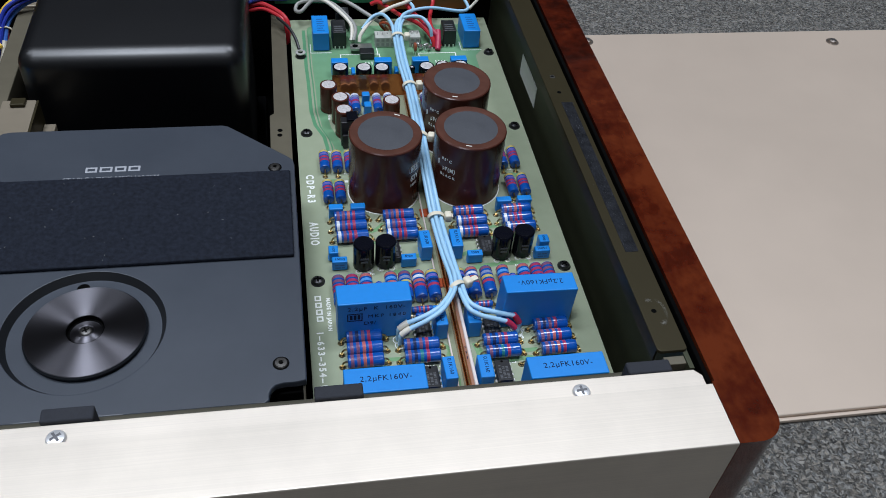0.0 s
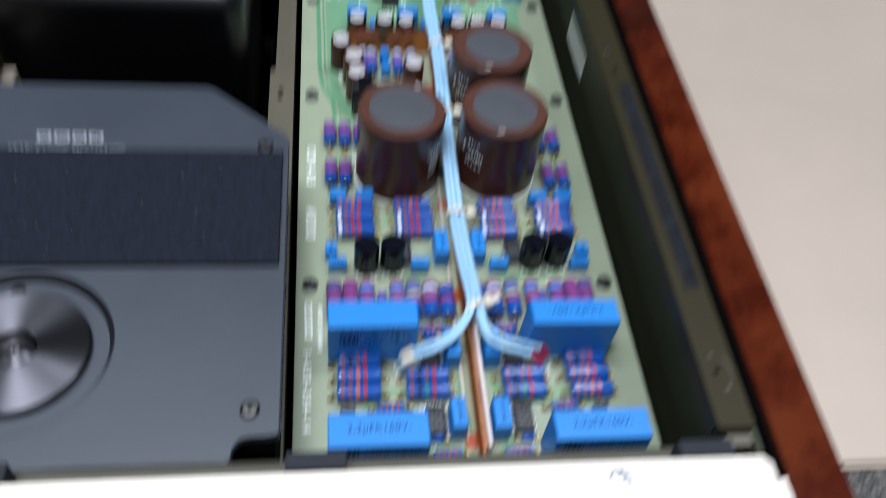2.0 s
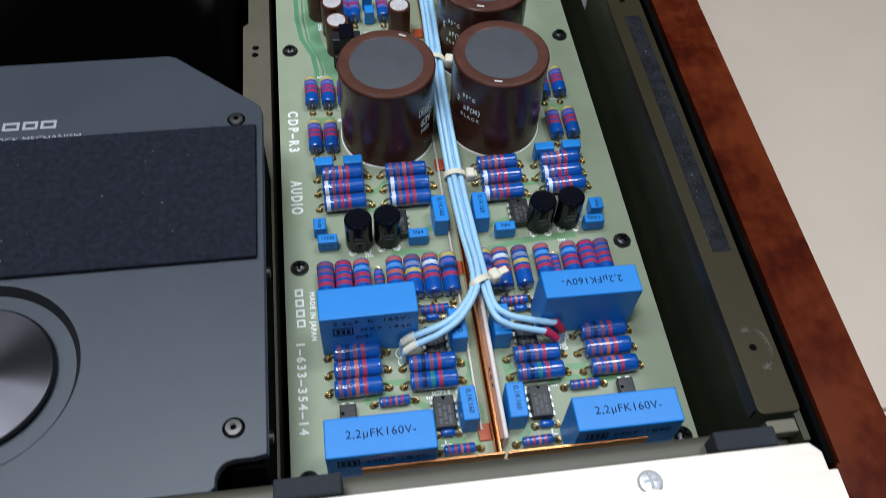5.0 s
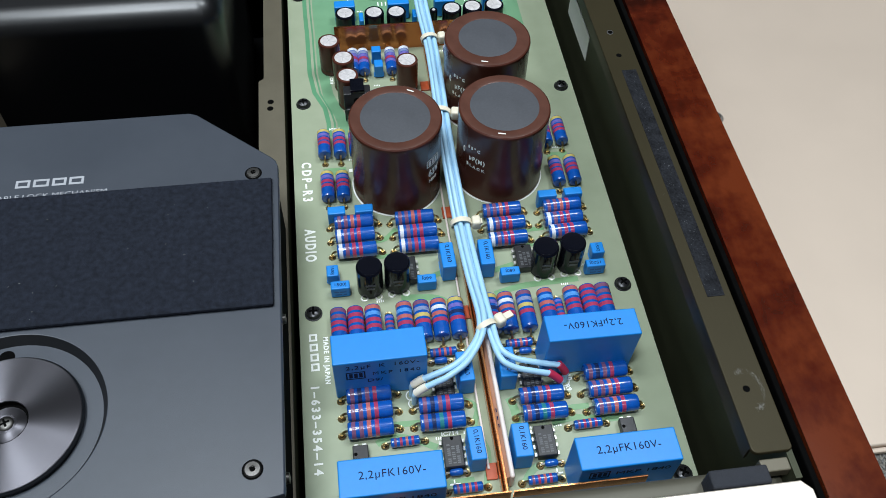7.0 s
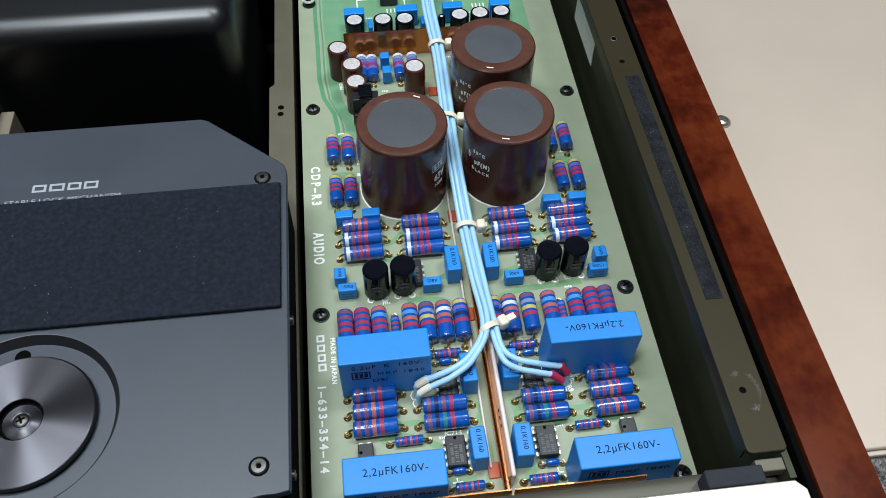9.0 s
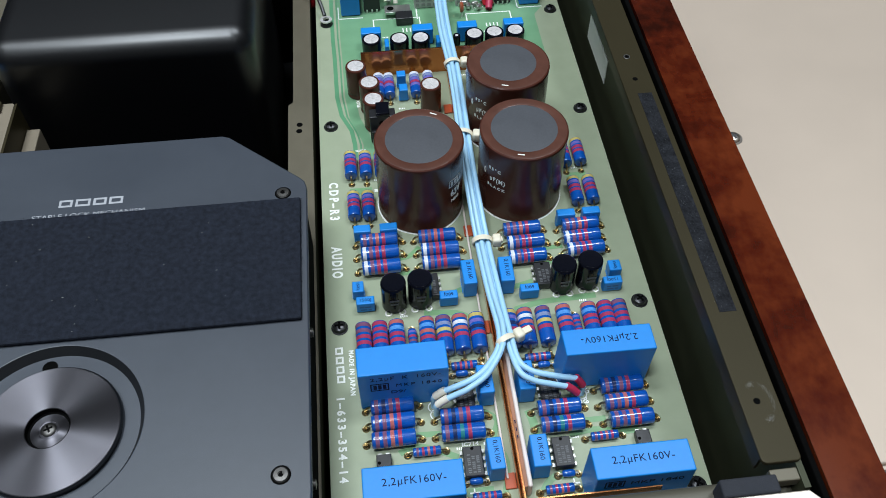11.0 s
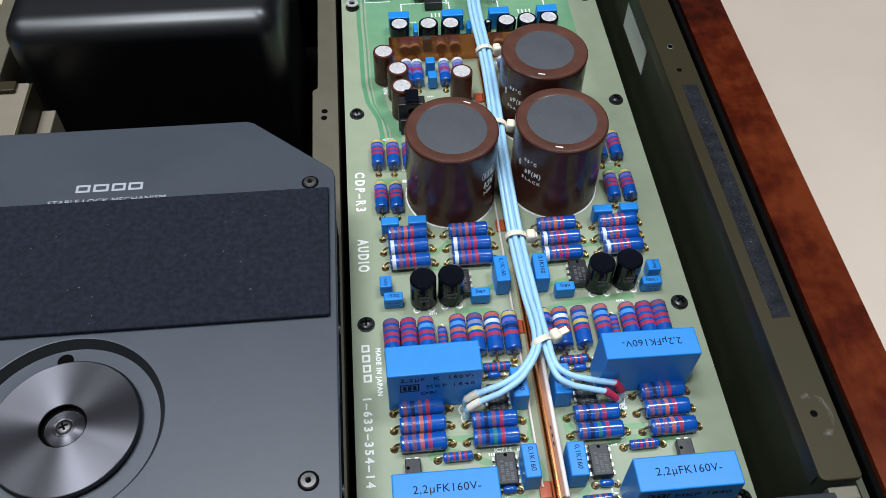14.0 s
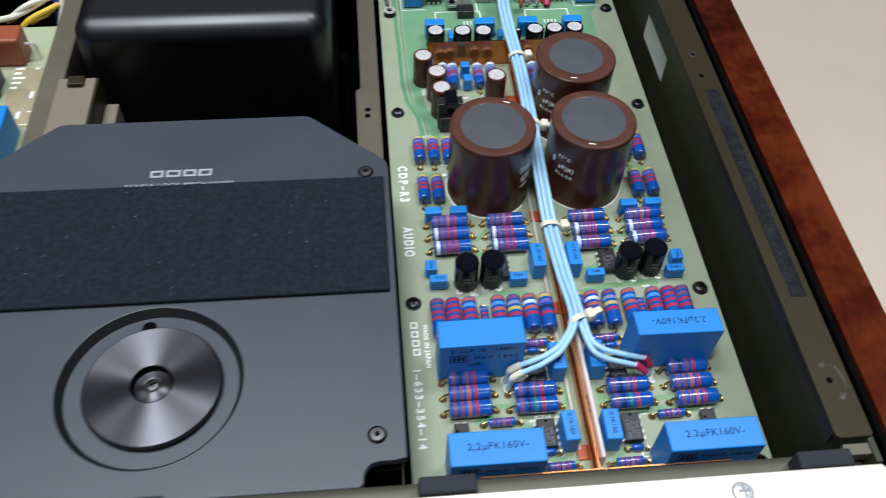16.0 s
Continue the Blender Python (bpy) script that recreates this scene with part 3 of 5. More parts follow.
part("base_flange", box(-127, 104, -55, -20.5, 201, -52, 0.5), M["can_black"], can)

# ---- disc deck ----
deck = thing("disc_deck", "dark grey disc transport cover with felt pad and spun clamp", "disc deck")
DZ = 32.4
CX, CY, CR, WELL = -74.7, -43.95, 25.05, 2.7
outline = rounded([(-142.4, -77.8, 1), (-17.8, -77.8, 0), (-17.8, -71.0, 4.2), (-6.4, -71.0, 1), (-6.4, 36.4, 5), (-33.0, 60.2, 4), (-117.0, 60.2, 4), (-142.4, 36.4, 5)], 6)


def plate_with_well():
    """Cover plate with a round well; the top is stitched between the outline and the rim."""
    bm = bmesh.new()
    n = 288
    out = []
    for k in range(n):
        a = 2 * math.pi * k / n
        d = Vector((math.cos(a), math.sin(a)))
        best = None
        for i in range(len(outline)):
            p, q = Vector(outline[i]) - Vector((CX, CY)), Vector(outline[(i + 1) % len(outline)]) - Vector((CX, CY))
            e = q - p
            den = d.x * e.y - d.y * e.x
            if abs(den) < 1e-9:
                continue
            s = (p.x * e.y - p.y * e.x) / den
            u = (p.x * d.y - p.y * d.x) / den
            if s > 0 and -1e-6 <= u <= 1 + 1e-6 and (best is None or s > best):
                best = s
        out.append((CX + d.x * best, CY + d.y * best))
    ring = [(CX + CR * math.cos(2 * math.pi * k / n), CY + CR * math.sin(2 * math.pi * k / n)) for k in range(n)]
    def loop(pts, z):
        return [bm.verts.new(Vector((x, y, z)) * UNIT) for x, y in pts]
    def inset(pts, d):
        return [(CX + (x - CX) * (1 - d / math.hypot(x - CX, y - CY)), CY + (y - CY) * (1 - d / math.hypot(x - CX, y - CY))) for x, y in pts]
    loops = [loop(out, DZ - 2.4), loop(out, DZ - 0.6), loop(inset(out, 0.12), DZ - 0.2), loop(inset(out, 0.4), DZ), loop(inset(out, 0.6), DZ), loop(inset(ring, -0.3), DZ), loop(inset(ring, -0.12), DZ), loop(inset(ring, -0.03), DZ - 0.04), loop(ring, DZ - 0.15), loop(ring, DZ - WELL), loop(inset(ring, 1.0), DZ - WELL), loop(inset(ring, 12), DZ - WELL)]
    for a, b in zip(loops, loops[1:]):
        for k in range(n):
            bm.faces.new((a[k], a[(k + 1) % n], b[(k + 1) % n], b[k]))
    bm.faces.new(loops[-1])
    return bm


# Blocks added under the plate; near-black paints the shade seen through the notch.
part("deck_body", box(-141.5, -71.4, -54, -7.8, 34, DZ - 5.2), M["shade_trim_black"], deck, "added body, blackened as the shade under the cover")
part("deck_body", box(-115, 34.1, -54, -35, 57, DZ - 5.2), M["shade_trim_black"], deck)
part("cover_plate", plate_with_well(), M["deck_grey"], deck, "dark grey painted cover plate")
felt = part("felt_pad", box(-137.6, -17.6, DZ - 0.1, -8.3, 28.4, DZ + 1.5, 0.5), M["felt"], deck, "navy black felt pad")
for k in range(26):
    lx, ly, long = random.uniform(-136, -10), random.uniform(-16, 27), random.uniform(0.25, 0.6)
    part("lint", tube([(0, 0, 0.03), (0.5 * long, 0.12, 0.08), (long, 0.0, 0.03)], 0.045, 5, 2), M["wire_grey"], felt, m=at(lx, ly, DZ + 1.5, random.uniform(0, 180)))
fuzz = bmesh.new()
for k in range(620):
    u = random.uniform(0, 175.3)
    ex, ey, nx, ny = (-137.6 + u, -17.6, 0, -1) if u < 129.3 else (-8.3, -17.6 + u - 129.3, 1, 0)
    if k % 3 == 0 and u < 129.3:
        ey, ny = 28.4, 1
    h, o = random.uniform(0.7, 1.5), random.uniform(0.15, 0.5)
    dx, dy = random.uniform(-0.3, 0.3), random.uniform(-0.3, 0.3)
    add_tube(fuzz, [(ex - nx * 0.2, ey - ny * 0.2, DZ + h), (ex + nx * o + dx * abs(ny), ey + ny * o + dy * abs(nx), DZ + h + random.uniform(-0.3, 0.25))], 0.035, 3, 0)
part("frayed_edge", fuzz, M["felt"], felt, "loose fibres along the cut edge")
# Wall is deck grey; its darker tone paints the shade in the well.
part("well_wall", lathe([(CR - 1.65, DZ - WELL + 0.02), (CR - 0.12, DZ - 0.3), (CR - 0.03, DZ - 0.16)], 240, (CX, CY, 0)), M["well_shade"], deck, "deck-grey wall of the round well, darkened for its shade")
clamp = part("clamp_disc", lathe([(0, 27.0), (9.0, 27.0), (9.0, 28.0), (18.0, 28.0), (18.3, 28.3), (18.35, 28.85), (18.25, 29.0), (18.1, 29.05), (12.0, 29.22), (6.1, 29.43), (5.85, 29.4), (5.7, 27.6), (4.9, 27.5), (4.6, 27.9), (2.7, 28.5), (2.5, 28.3), (0, 28.3)], 120), M["spun"], deck, "spun dark metal clamp disc", m=at(-74.3, -43.9, 2.95))
part("skirt", lathe([(18.36, 28.75), (18.8, 28.3), (18.85, 27.7), (18.2, 27.5)], 120), M["trim_black"], clamp, "black bevelled skirt of the disc")
part("hub_wall", lathe([(5.66, 29.3), (5.6, 27.66), (4.95, 27.56)], 60), M["shade_trim_black"], clamp, "dark recess round the hub")
cross_screw("hub_screw", 2.0, 0.7, M["deck_screw"], clamp, at(0, 0, 28.32, 25))
part("locating_hole", lathe([(2.1, DZ - WELL + 0.01), (2.1, DZ - WELL + 0.06), (0, DZ - WELL + 0.06)], 24, (-77.8, -23.9, 0)), M["shade_trim_black"], deck)
for sx, sy in ((-13.9, 31.8), (-14.0, -63.5), (-136.0, 31.8), (-136.0, -63.5)):
    hex_screw("deck_screw", 2.15, deck, at(sx, sy, DZ, 15))
hollow(deck, [(-84.0, 33.2, -79.8, 36.2), (-78.9, 33.2, -74.3, 36.2), (-73.4, 33.2, -69.3, 36.2), (-68.5, 33.2, -64.2, 36.2)], 0.75, DZ, M["emblem_grey"])
text(deck, "STABLE LOCK MECHANISM", 1.7, at(-74.2, 29.5, DZ + 0.03), M["emblem_grey"], wide=1.22)
for sy in (-12.5, -60.6):
    part("side_screw", lathe([(0, 0), (1.5, 0), (1.4, 0.9), (0, 1.2)], 14, axis="x"), M["deck_screw"], deck, m=at(-7.7, sy, 18))

# ---- bracket and supply board on the far side of the deck ----
bracket = thing("bracket", "taupe steel bracket beside the transformer", "bracket")
part("top_plate", prism(rounded([(-128.4, 40, 0), (-114.6, 40, 0), (-114.6, 99, 0.8), (-128.4, 99, 0.8)], 3), 18.8, 20.2, 0.2), M["taupe"], bracket)
part("side_flange", box(-137.4, 40, -40, -128.6, 184, 16.4, 0.4), M["bracket_olive"], bracket, "olive steel side flange")
part("flange_end", box(-139.4, 184.2, 4, -128.0, 191, 17.6, 0.8), M["taupe"], bracket)
part("low_step", box(-113.6, 60, -4, -108.6, 96, 9.5, 0.4), M["taupe"], bracket)
part("clip", box(-124.4, 93.5, 20.2, -118.4, 98.6, 22.0, 0.5), M["olive"], bracket, "bent sheet clip")
part("front_lip", box(-114.5, 60, -50, -113.7, 98.9, 20.0), M["olive"], bracket)

supply = thing("supply_board", "green power supply circuit board", "circuit board")
part("laminate", box(-258, 20, -1.6, -138.0, 159, 0, 0.1), M["pcb_power"], supply, "pale green laminate")
bars(supply, [(-158, 118 + 3 * k, -155 + (k % 3), 119.4 + 3 * k) for k in range(8)] + [(-152, 100, -150.6, 104), (-149, 112, -147.6, 116), (-150, 130, -148, 131), (-149.5, 96.2, -143.5, 96.7), (-148, 103.6, -146, 104.2)], 0.02, M["silk"])
bars(supply, [(-158, 95, -146, 131), (-170, 98, -160, 110)], 0.0, M["varnish_brown"], name="bare_patch", split=True)
bars(supply, [(-145.2, 60, -144.2, 150), (-143.4, 60, -142.6, 150), (-141.6, 60, -140.6, 152)], 0.0, M["trace_green"], name="trace", split=True)
blue = thing("film_capacitor", "large blue film capacitor on the supply board", "capacitor")
part("case", box(-184, 66.5, 0.1, -148.0, 92.5, 14.0, 0.7, 3), M["film_blue"], blue)
bars(blue, [(-180, 84 - 5 * k, -160, 85.6 - 5 * k) for k in range(3)], 14.0, M["print_blue"], split=True)
brown = thing("power_capacitor", "brown plastic box capacitor on the supply board", "capacitor")
part("case", box(-184, 132, 0.1, -153.5, 143, 13.5, 1.2, 3), M["brown_poly"], brown)
part("lead_wire", tube([(-153, 137, 8), (-149.5, 137, 7.5), (-148.8, 137, 3), (-148.8, 137, -1)], 0.6), M["tin"], brown)
sink = thing("heat_sink", "black finned heat sink on the supply board", "heat sink")
part("plate", box(-186, 112, 0.1, -160, 115, 22, 0.4), M["black_plastic"], sink)
for k in range(5):
    part("fin", box(-184 + 5.5 * k, 115, 0.2, -182.6 + 5.5 * k, 124, 22, 0.2), M["black_plastic"], sink)

# ---- cover lid and dark cabinet behind ----
lid = thing("cover_lid", "champagne metal top cover lying on the carpet", "cover")
part("sheet", box(164, -38, CARPET_Z + 0.5, 560, 288, CARPET_Z + 4.0, 0.7, 3), M["cover_metal"], lid, "satin champagne sheet")
part("front_fold", box(164.4, -40.2, CARPET_Z + 0.3, 559.6, -38.2, CARPET_Z + 2.6, 0.6), M["cover_metal"], lid)
for sx, sy in ((203.0, 279.0), (391.0, 272.0), (196.0, 137.0), (190.0, -5.0), (391.0, 137.0), (530.0, 272.0)):
    s = thing("loose_screw", "bright cross-head screw standing on the cover", "screw", "cover screws", m=at(sx, sy, CARPET_Z + 4.0, sx))
    cross_screw("head", 3.4, 2.2, M["lid_screw"], s, washer=4.6)
cab = thing("cabinet", "black equipment cabinet on the carpet behind", "cabinet")
part("body", box(-420, 420, CARPET_Z, 900, 760, 260, 3), M["black_plastic"], cab, "black painted case")
part("plinth", box(-410, 410, CARPET_Z, 890, 420.5, CARPET_Z + 14, 1), M["shade_trim_black"], cab)
cord = thing("mains_lead", "black mains lead lying on the carpet", "cable")
part("cable", tube([(112, 232, -22), (140, 268, -22), (172, 313, -30), (188, 337, -31), (199, 362, -34), (204, 392, -54), (206, 412, CARPET_Z + 4)], 2.5, 10), M["wire_black"], cord)
part("plug_neck", lathe([(0, 0), (5.4, 0), (5.4, 8), (3.8, 16), (0, 17)], 16), M["wire_black"], cord, m=at(106, 222, -20, -30, -70))


# ---- audio circuit board ----
pcb = thing("audio_board", "pale green audio circuit board with white legend", "circuit board")
part("laminate", prism(rounded([(-4.6, -73.5, 0.8), (104.6, -73.5, 0.8), (104.6, 197, 0.8), (-4.6, 197, 0.8)], 3), -1.6, 0.0, 0.1), M["board"], pcb, "pale translucent laminate")


def film(outline_pts, material, z=0.045, name="trace"):
    return part(name, prism(outline_pts, 0.005, z), material, pcb)


film(rounded([(9, 128, 2), (50, 126, 2), (92.5, 130, 3), (92.5, 158, 3), (96.5, 163, 2), (96.5, 190, 3), (4.5, 190, 3), (4.5, 166, 2), (9, 158, 3)], 5), M["mask_green"], name="ground_area")


def trace(points, w, material="trace_green", z=0.06):
    bm = bmesh.new()
    pts = [Vector((*p, 0)) for p in points]
    left, right = [], []
    for i, p in enumerate(pts):
        d = (pts[min(i + 1, len(pts) - 1)] - pts[max(i - 1, 0)]).normalized()
        s = Vector((-d.y, d.x, 0)) * w / 2
        left.append(bm.verts.new((p + s + Vector((0, 0, z))) * UNIT))
        right.append(bm.verts.new((p - s + Vector((0, 0, z))) * UNIT))
    for k in range(len(pts) - 1):
        bm.faces.new((right[k], right[k + 1], left[k + 1], left[k]))
    return part("trace", bm, M[material], pcb)


for k, (w, col) in enumerate(((1.7, "trace_faint"), (0.7, "trace_faint"), (4.0, "mask_green"))):
    o = (2.4, 4.6, 7.6)[k]
    trace([(o, 186), (o, 150), (o + 0.4, 136), (o + 0.6, 112), (o + 2.0, 101 - k), (o + 5.6, 92 - 2 * k), (o + 6.6, 84), (o + 6.6, 77)], w, col, 0.05 + 0.008 * k)
for pts, w in [([(21, 20), (29, 20)], 1.8), ([(21, 26.5), (25, 27.2), (29, 31)], 1.8), ([(71, 19.5), (79, 19.8)], 1.8), ([(71, 25.6), (79, 26)], 1.8), ([(21, -40.6), (29, -40.8)], 1.8), ([(71, -41.2), (79, -41.2)], 1.8), ([(6, 59.5), (14, 59.5)], 3.2), ([(87, 58.8), (94.5, 58.8)], 3.2), ([(28, 3), (38, 2), (42, 0)], 2.2), ([(58, 1), (66, 3), (74, 3.6), (86, 4)], 2.2), ([(16, -46), (20, -44.2), (26, -45.6), (33, -49)], 2.0), ([(67, -45.5), (74, -44.5), (84, -46), (88, -45.5)], 2.0), ([(41, -34), (46, -38), (44.5, -44), (47, -52), (45, -62)], 1.7), ([(56, -62), (60, -58), (68, -58)], 2.2), ([(33, -60), (42, -60)], 2.4), ([(56, -36), (57, -41), (56.5, -46)], 2.6), ([(16, -20), (24, -17), (34, -16)], 1.6), ([(38, 10), (44, 12)], 2.0), ([(58, 10), (66, 12)], 2.0)]:
    trace(smooth_path([(x, y, 0) for x, y in pts], 5) and [(v.x, v.y) for v in smooth_path([(x, y, 0) for x, y in pts], 5)], w)

# white legend; it reads from top to bottom along the edge
def legend(words, size, x, y, rz=-90, wide=1.0, spacing=1.0):
    text(pcb, words, size, at(x, y, 0.05, rz), M["silk"], wide, spacing=spacing)


legend("CDP–R3", 3.3, -0.2, 55.6, wide=0.84, spacing=1.5)
legend("AUDIO", 3.5, -0.1, 27.2, wide=0.72, spacing=1.35)
hollow(pcb, [(-1.8, -10.0, 0.7, -7.4), (-1.7, -13.5, 0.8, -10.9), (-1.6, -17.0, 0.9, -14.4), (-1.5, -20.4, 1.0, -17.8)], 0.6, 0.05, M["silk"])
legend("MADE IN JAPAN", 1.5, 3.2, -17.0, wide=0.95, spacing=1.2)
legend("1–633–354–14", 2.45, -0.8, -39.2, wide=1.0, spacing=1.42)
legend("IC714", 1.2, 37.0, -45.2, 0, 1.25)
legend("C718", 1.1, 3.2 + 8, 107, -90, 1.1)
legend("R9", 1.5, 74.1, -34.7, -75)
legend("R10", 1.5, 74.9, -30.7, -75)
legend("C711", 1.2, 70.6, -32.0, -80)
legend("IC715", 1.0, 11, 80.5, 0, 1.2)
legend("C7", 1.4, 31.0, 9.8, -90)
bars(pcb, [(20.4, 161, 41.4, 161.5), (20.4, 156, 20.9, 161), (40.9, 156, 41.4, 161), (61.8, 161, 82.1, 161.5), (61.8, 156, 62.3, 161), (81.6, 156, 82.1, 161), (5.2, 163.2, 16.2, 163.7), (85.6, 163.2, 96.8, 163.7), (5.2, 163.2, 5.6, 172), (85.6, 163.2, 86.0, 172), (40, 160, 40.5, 168)], 0.05, M["silk"], name="legend_frame", split=True)
bars(pcb, [(33 + 1.6 * k, 151.4, 33.5 + 1.6 * k, 154) for k in range(4)] + [(70 + 1.6 * k, 151.4, 70.5 + 1.6 * k, 154) for k in range(4)] + [(15.0, 58.6, 16.6, 60.0), (14.0, 36.4, 15.4, 37.6), (35, -60.6, 38, -60.1), (64, -60.8, 67, -60.3), (36.2, -61, 36.6, -59), (65.2, -61, 65.6, -59)], 0.05, M["silk"], name="legend_mark", split=True)


for lx, ly in ((33.0, -46.3), (41.2, -45.4), (32.6, -25.6), (58.6, -46.0), (67.4, -46.2), (67.6, -26.4), (41.6, 19.6), (56.4, 19.8), (26.8, 14.8), (73.8, 15.4), (14.6, 9.6), (88.2, 9.4), (20.2, 2.4), (80.2, 2.4), (15.4, 64.6), (89.8, 62.8), (27.6, 102.6), (33.4, 120.2), (54.6, 120.4), (24.2, 148.6), (49.8, 148.4), (68.6, 148.2)):
    for k in range(4):
        part("legend_mark", prism(rounded([(-0.2, -0.45, 0.1), (0.2, -0.45, 0.1), (0.2, 0.45 - 0.2 * (k % 2), 0.1), (-0.2, 0.45, 0.1)], 1), 0.03, 0.06), M["silk"], pcb, m=at(lx + 0.66 * k, ly, 0))


VIAS = [(x + random.uniform(-1.2, 1.2), y + random.uniform(-1.2, 1.2)) for x in (27, 44, 56, 73) for y in (-47, -16, 17)]
for vx, vy in VIAS:
    via = part("plated_hole", lathe([(0.75, 0.02), (0.7, 0.1), (0.36, 0.1), (0.34, 0.03)], 10), M["lead"], pcb, m=at(vx, vy, 0))
    part("hole", lathe([(0.34, 0.05), (0, 0.05)], 8), M["shade_trim_black"], via)


def silk_ring(x, y, r, w=0.35):
    part("legend_ring", lathe([(r, 0.02), (r, 0.06), (r + w, 0.06), (r + w, 0.02)], 40, (x, y, 0)), M["silk"], pcb)


for x, y in ((0, 0), (0, 94.8), (0, 160.5), (0, -66), (100, 0), (100, 94.8), (100.2, 160.4), (100.3, -65)):
    s = thing("board_screw", "black cross-head board screw", "screw", "board screws", m=at(x, y, 0, x * 3 + y))
    cross_screw("head", 2.35, 1.9, M["dark_screw"], s, washer=2.75)

# ---- boards, copper and strips standing on the board ----
shield = thing("copper_shield", "thin copper screen standing along the board front", "shield")
part("screen", box(13.8, -69.6, 0.0, 49.4, -69.2, 14.0), M["copper"], shield)
part("screen", box(50.2, -69.6, 0.0, 86.0, -69.2, 14.0), M["copper"], shield)
bus = thing("bus_bar", "upright copper bus strip with white insulation down the board middle", "bus bar")
part("copper_strip", box(49.3, -68.5, 0.0, 49.8, 122, 7.0), M["copper"], bus)
part("amber_film", box(48.7, -66.5, 0.0, 49.0, 120, 3.2), M["amber"], bus, "amber insulating film")
part("white_strip", box(51.0, -63.0, 0.2, 52.3, 118, 7.2, 0.55, 3), M["white_strip"], bus, "white insulating strip")
# Fillet added to carry the copper's reflection on the white strip as colour.
part("bounce_fillet", prism([(49.9, 2.0), (50.95, 2.0), (50.95, 6.7), (49.9, 5.6)], -62.6, 118), M["copper_bounce"], bus, "added fillet, coloured as copper light on the white strip").data.transform(Matrix(((1, 0, 0, 0), (0, 0, 1, 0), (0, 1, 0, 0), (0, 0, 0, 1))))
part("side_rod", tube([(46.3, -57.5, 1.2), (46.3, 62, 1.2)], 0.35, 6, 0), M["white_strip"], bus)
for y in (-58, -5, 36, 100):
    part("foot_tag", box(45.4, y - 2.4, 0.0, 48.6, y + 2.4, 0.7, 0.15), M["tag_orange"], bus, "orange insulating tag")
bars(bus, [(50.3, -48 + 2.4 * k, 50.6, -46.9 + 2.4 * k) for k in range(3)], 6.6, M["print_dark"])
cross = thing("copper_shield", "amber copper screen standing across the board", "shield")
part("screen", box(14.0, 123.6, 0.0, 76, 124.1, 12.0), M["amber"], cross)
part("top_edge", box(14.0, 123.55, 12.0, 76, 124.15, 12.3), M["copper"], cross)


# ---- electronic parts ----
def solder(parent, x, y):
    part("eyelet", lathe([(1.25, 0.02), (1.15, 0.25), (0.95, 0.38), (0.7, 0.3), (0.5, 0.1), (0, 0.1)], 14, (x, y, 0)), SOLDER, parent)
    part("eyelet_hole", lathe([(0.48, 0.13), (0, 0.13)], 8, (x, y, 0)), M["shade_trim_black"], parent)


SOLDER = M["lead"]
RES = {}


def resistor(x, y, bands, rz=0.0, length=13.1, dia=5.05, lift=0.35, tilt=0.0, gap=1.75):
    """Axial resistor along x at rz = 0; bands are (key, place 0..1, width in mm)."""
    key = (tuple(bands), length, dia, gap)
    m = at(x, y, 0, rz) @ pose(0, 0, 0, 0, tilt, 0)
    if key in RES:
        return copy_thing(RES[key], m)
    r, h, half = dia / 2, dia / 2 + lift, length / 2
    big = dia > 3
    res = thing("resistor", "glossy blue axial resistor with coloured bands" if big else "small blue axial resistor with coloured bands", "resistor", "resistors on the board" if big else "small resistors on the board", m=m)
    prof = [(0, -half), (r * 0.8, -half), (r * 0.93, -half + 0.12), (r * 0.99, -half + 0.4), (r, -half + 0.7), (r, half - 0.7), (r * 0.99, half - 0.4), (r * 0.93, half - 0.12), (r * 0.8, half), (0, half)]
    part("body", lathe(prof, 20, (0, 0, h), "x"), M["res_blue"], res)
    for k, u, w in bands:
        c = -half + u * length
        rr = r + 0.035 - (0.03 if abs(c) > half - 1.1 else 0)
        part("band", lathe([(r - 0.1, c - w / 2), (rr, c - w / 2 + 0.05), (rr, c + w / 2 - 0.05), (r - 0.1, c + w / 2)], 20, (0, 0, h), "x"), BAND[k], res)
    for s in (-1, 1):
        part("lead_wire", tube([(s * (half - 0.2), 0, h), (s * (half + gap * 0.4), 0, h - 0.05), (s * (half + gap * 0.8), 0, h - 0.6), (s * (half + gap), 0, h * 0.5), (s * (half + gap), 0, 0.1)], 0.38 if big else 0.27, 6, 3), M["lead"], res)
        solder(res, s * (half + gap), 0)
    RES[key] = res
    return res


def b4(*keys, start=0.14, step=0.165, w=1.25):
    return tuple((k, start + step * i, w) for i, k in enumerate(keys))


A1, A2 = b4("B", "B", "O", "R", start=0.13), b4("W", "B", "R", "R", start=0.10, w=1.3)
for (x, y), bd in zip([(15.05, 33.4), (15.1, 27.6), (15.3, 21.5)], (A1, A2, A2)):
    resistor(x, y, bd, 1)
for (x, y), bd in zip([(35.4, 33.1), (35.8, 27.1), (35.7, 21.4)], (A1, A2, A2)):
    resistor(x, y, bd, 0)
for (x, y), bd in zip([(65.4, 33.2), (65.8, 27.1), (65.4, 20.8)], (A1, A2, A2)):
    resistor(x, y, bd, 1)
for (x, y), bd in zip([(86.3, 32.9), (85.7, 27.3), (86.0, 22.0)], (A1, A2, A2)):
    resistor(x, y, bd, 2)
C1, C2 = b4("B", "K", "B", "R", start=0.13), b4("B", "B", "O", "R", start=0.13, step=0.17)
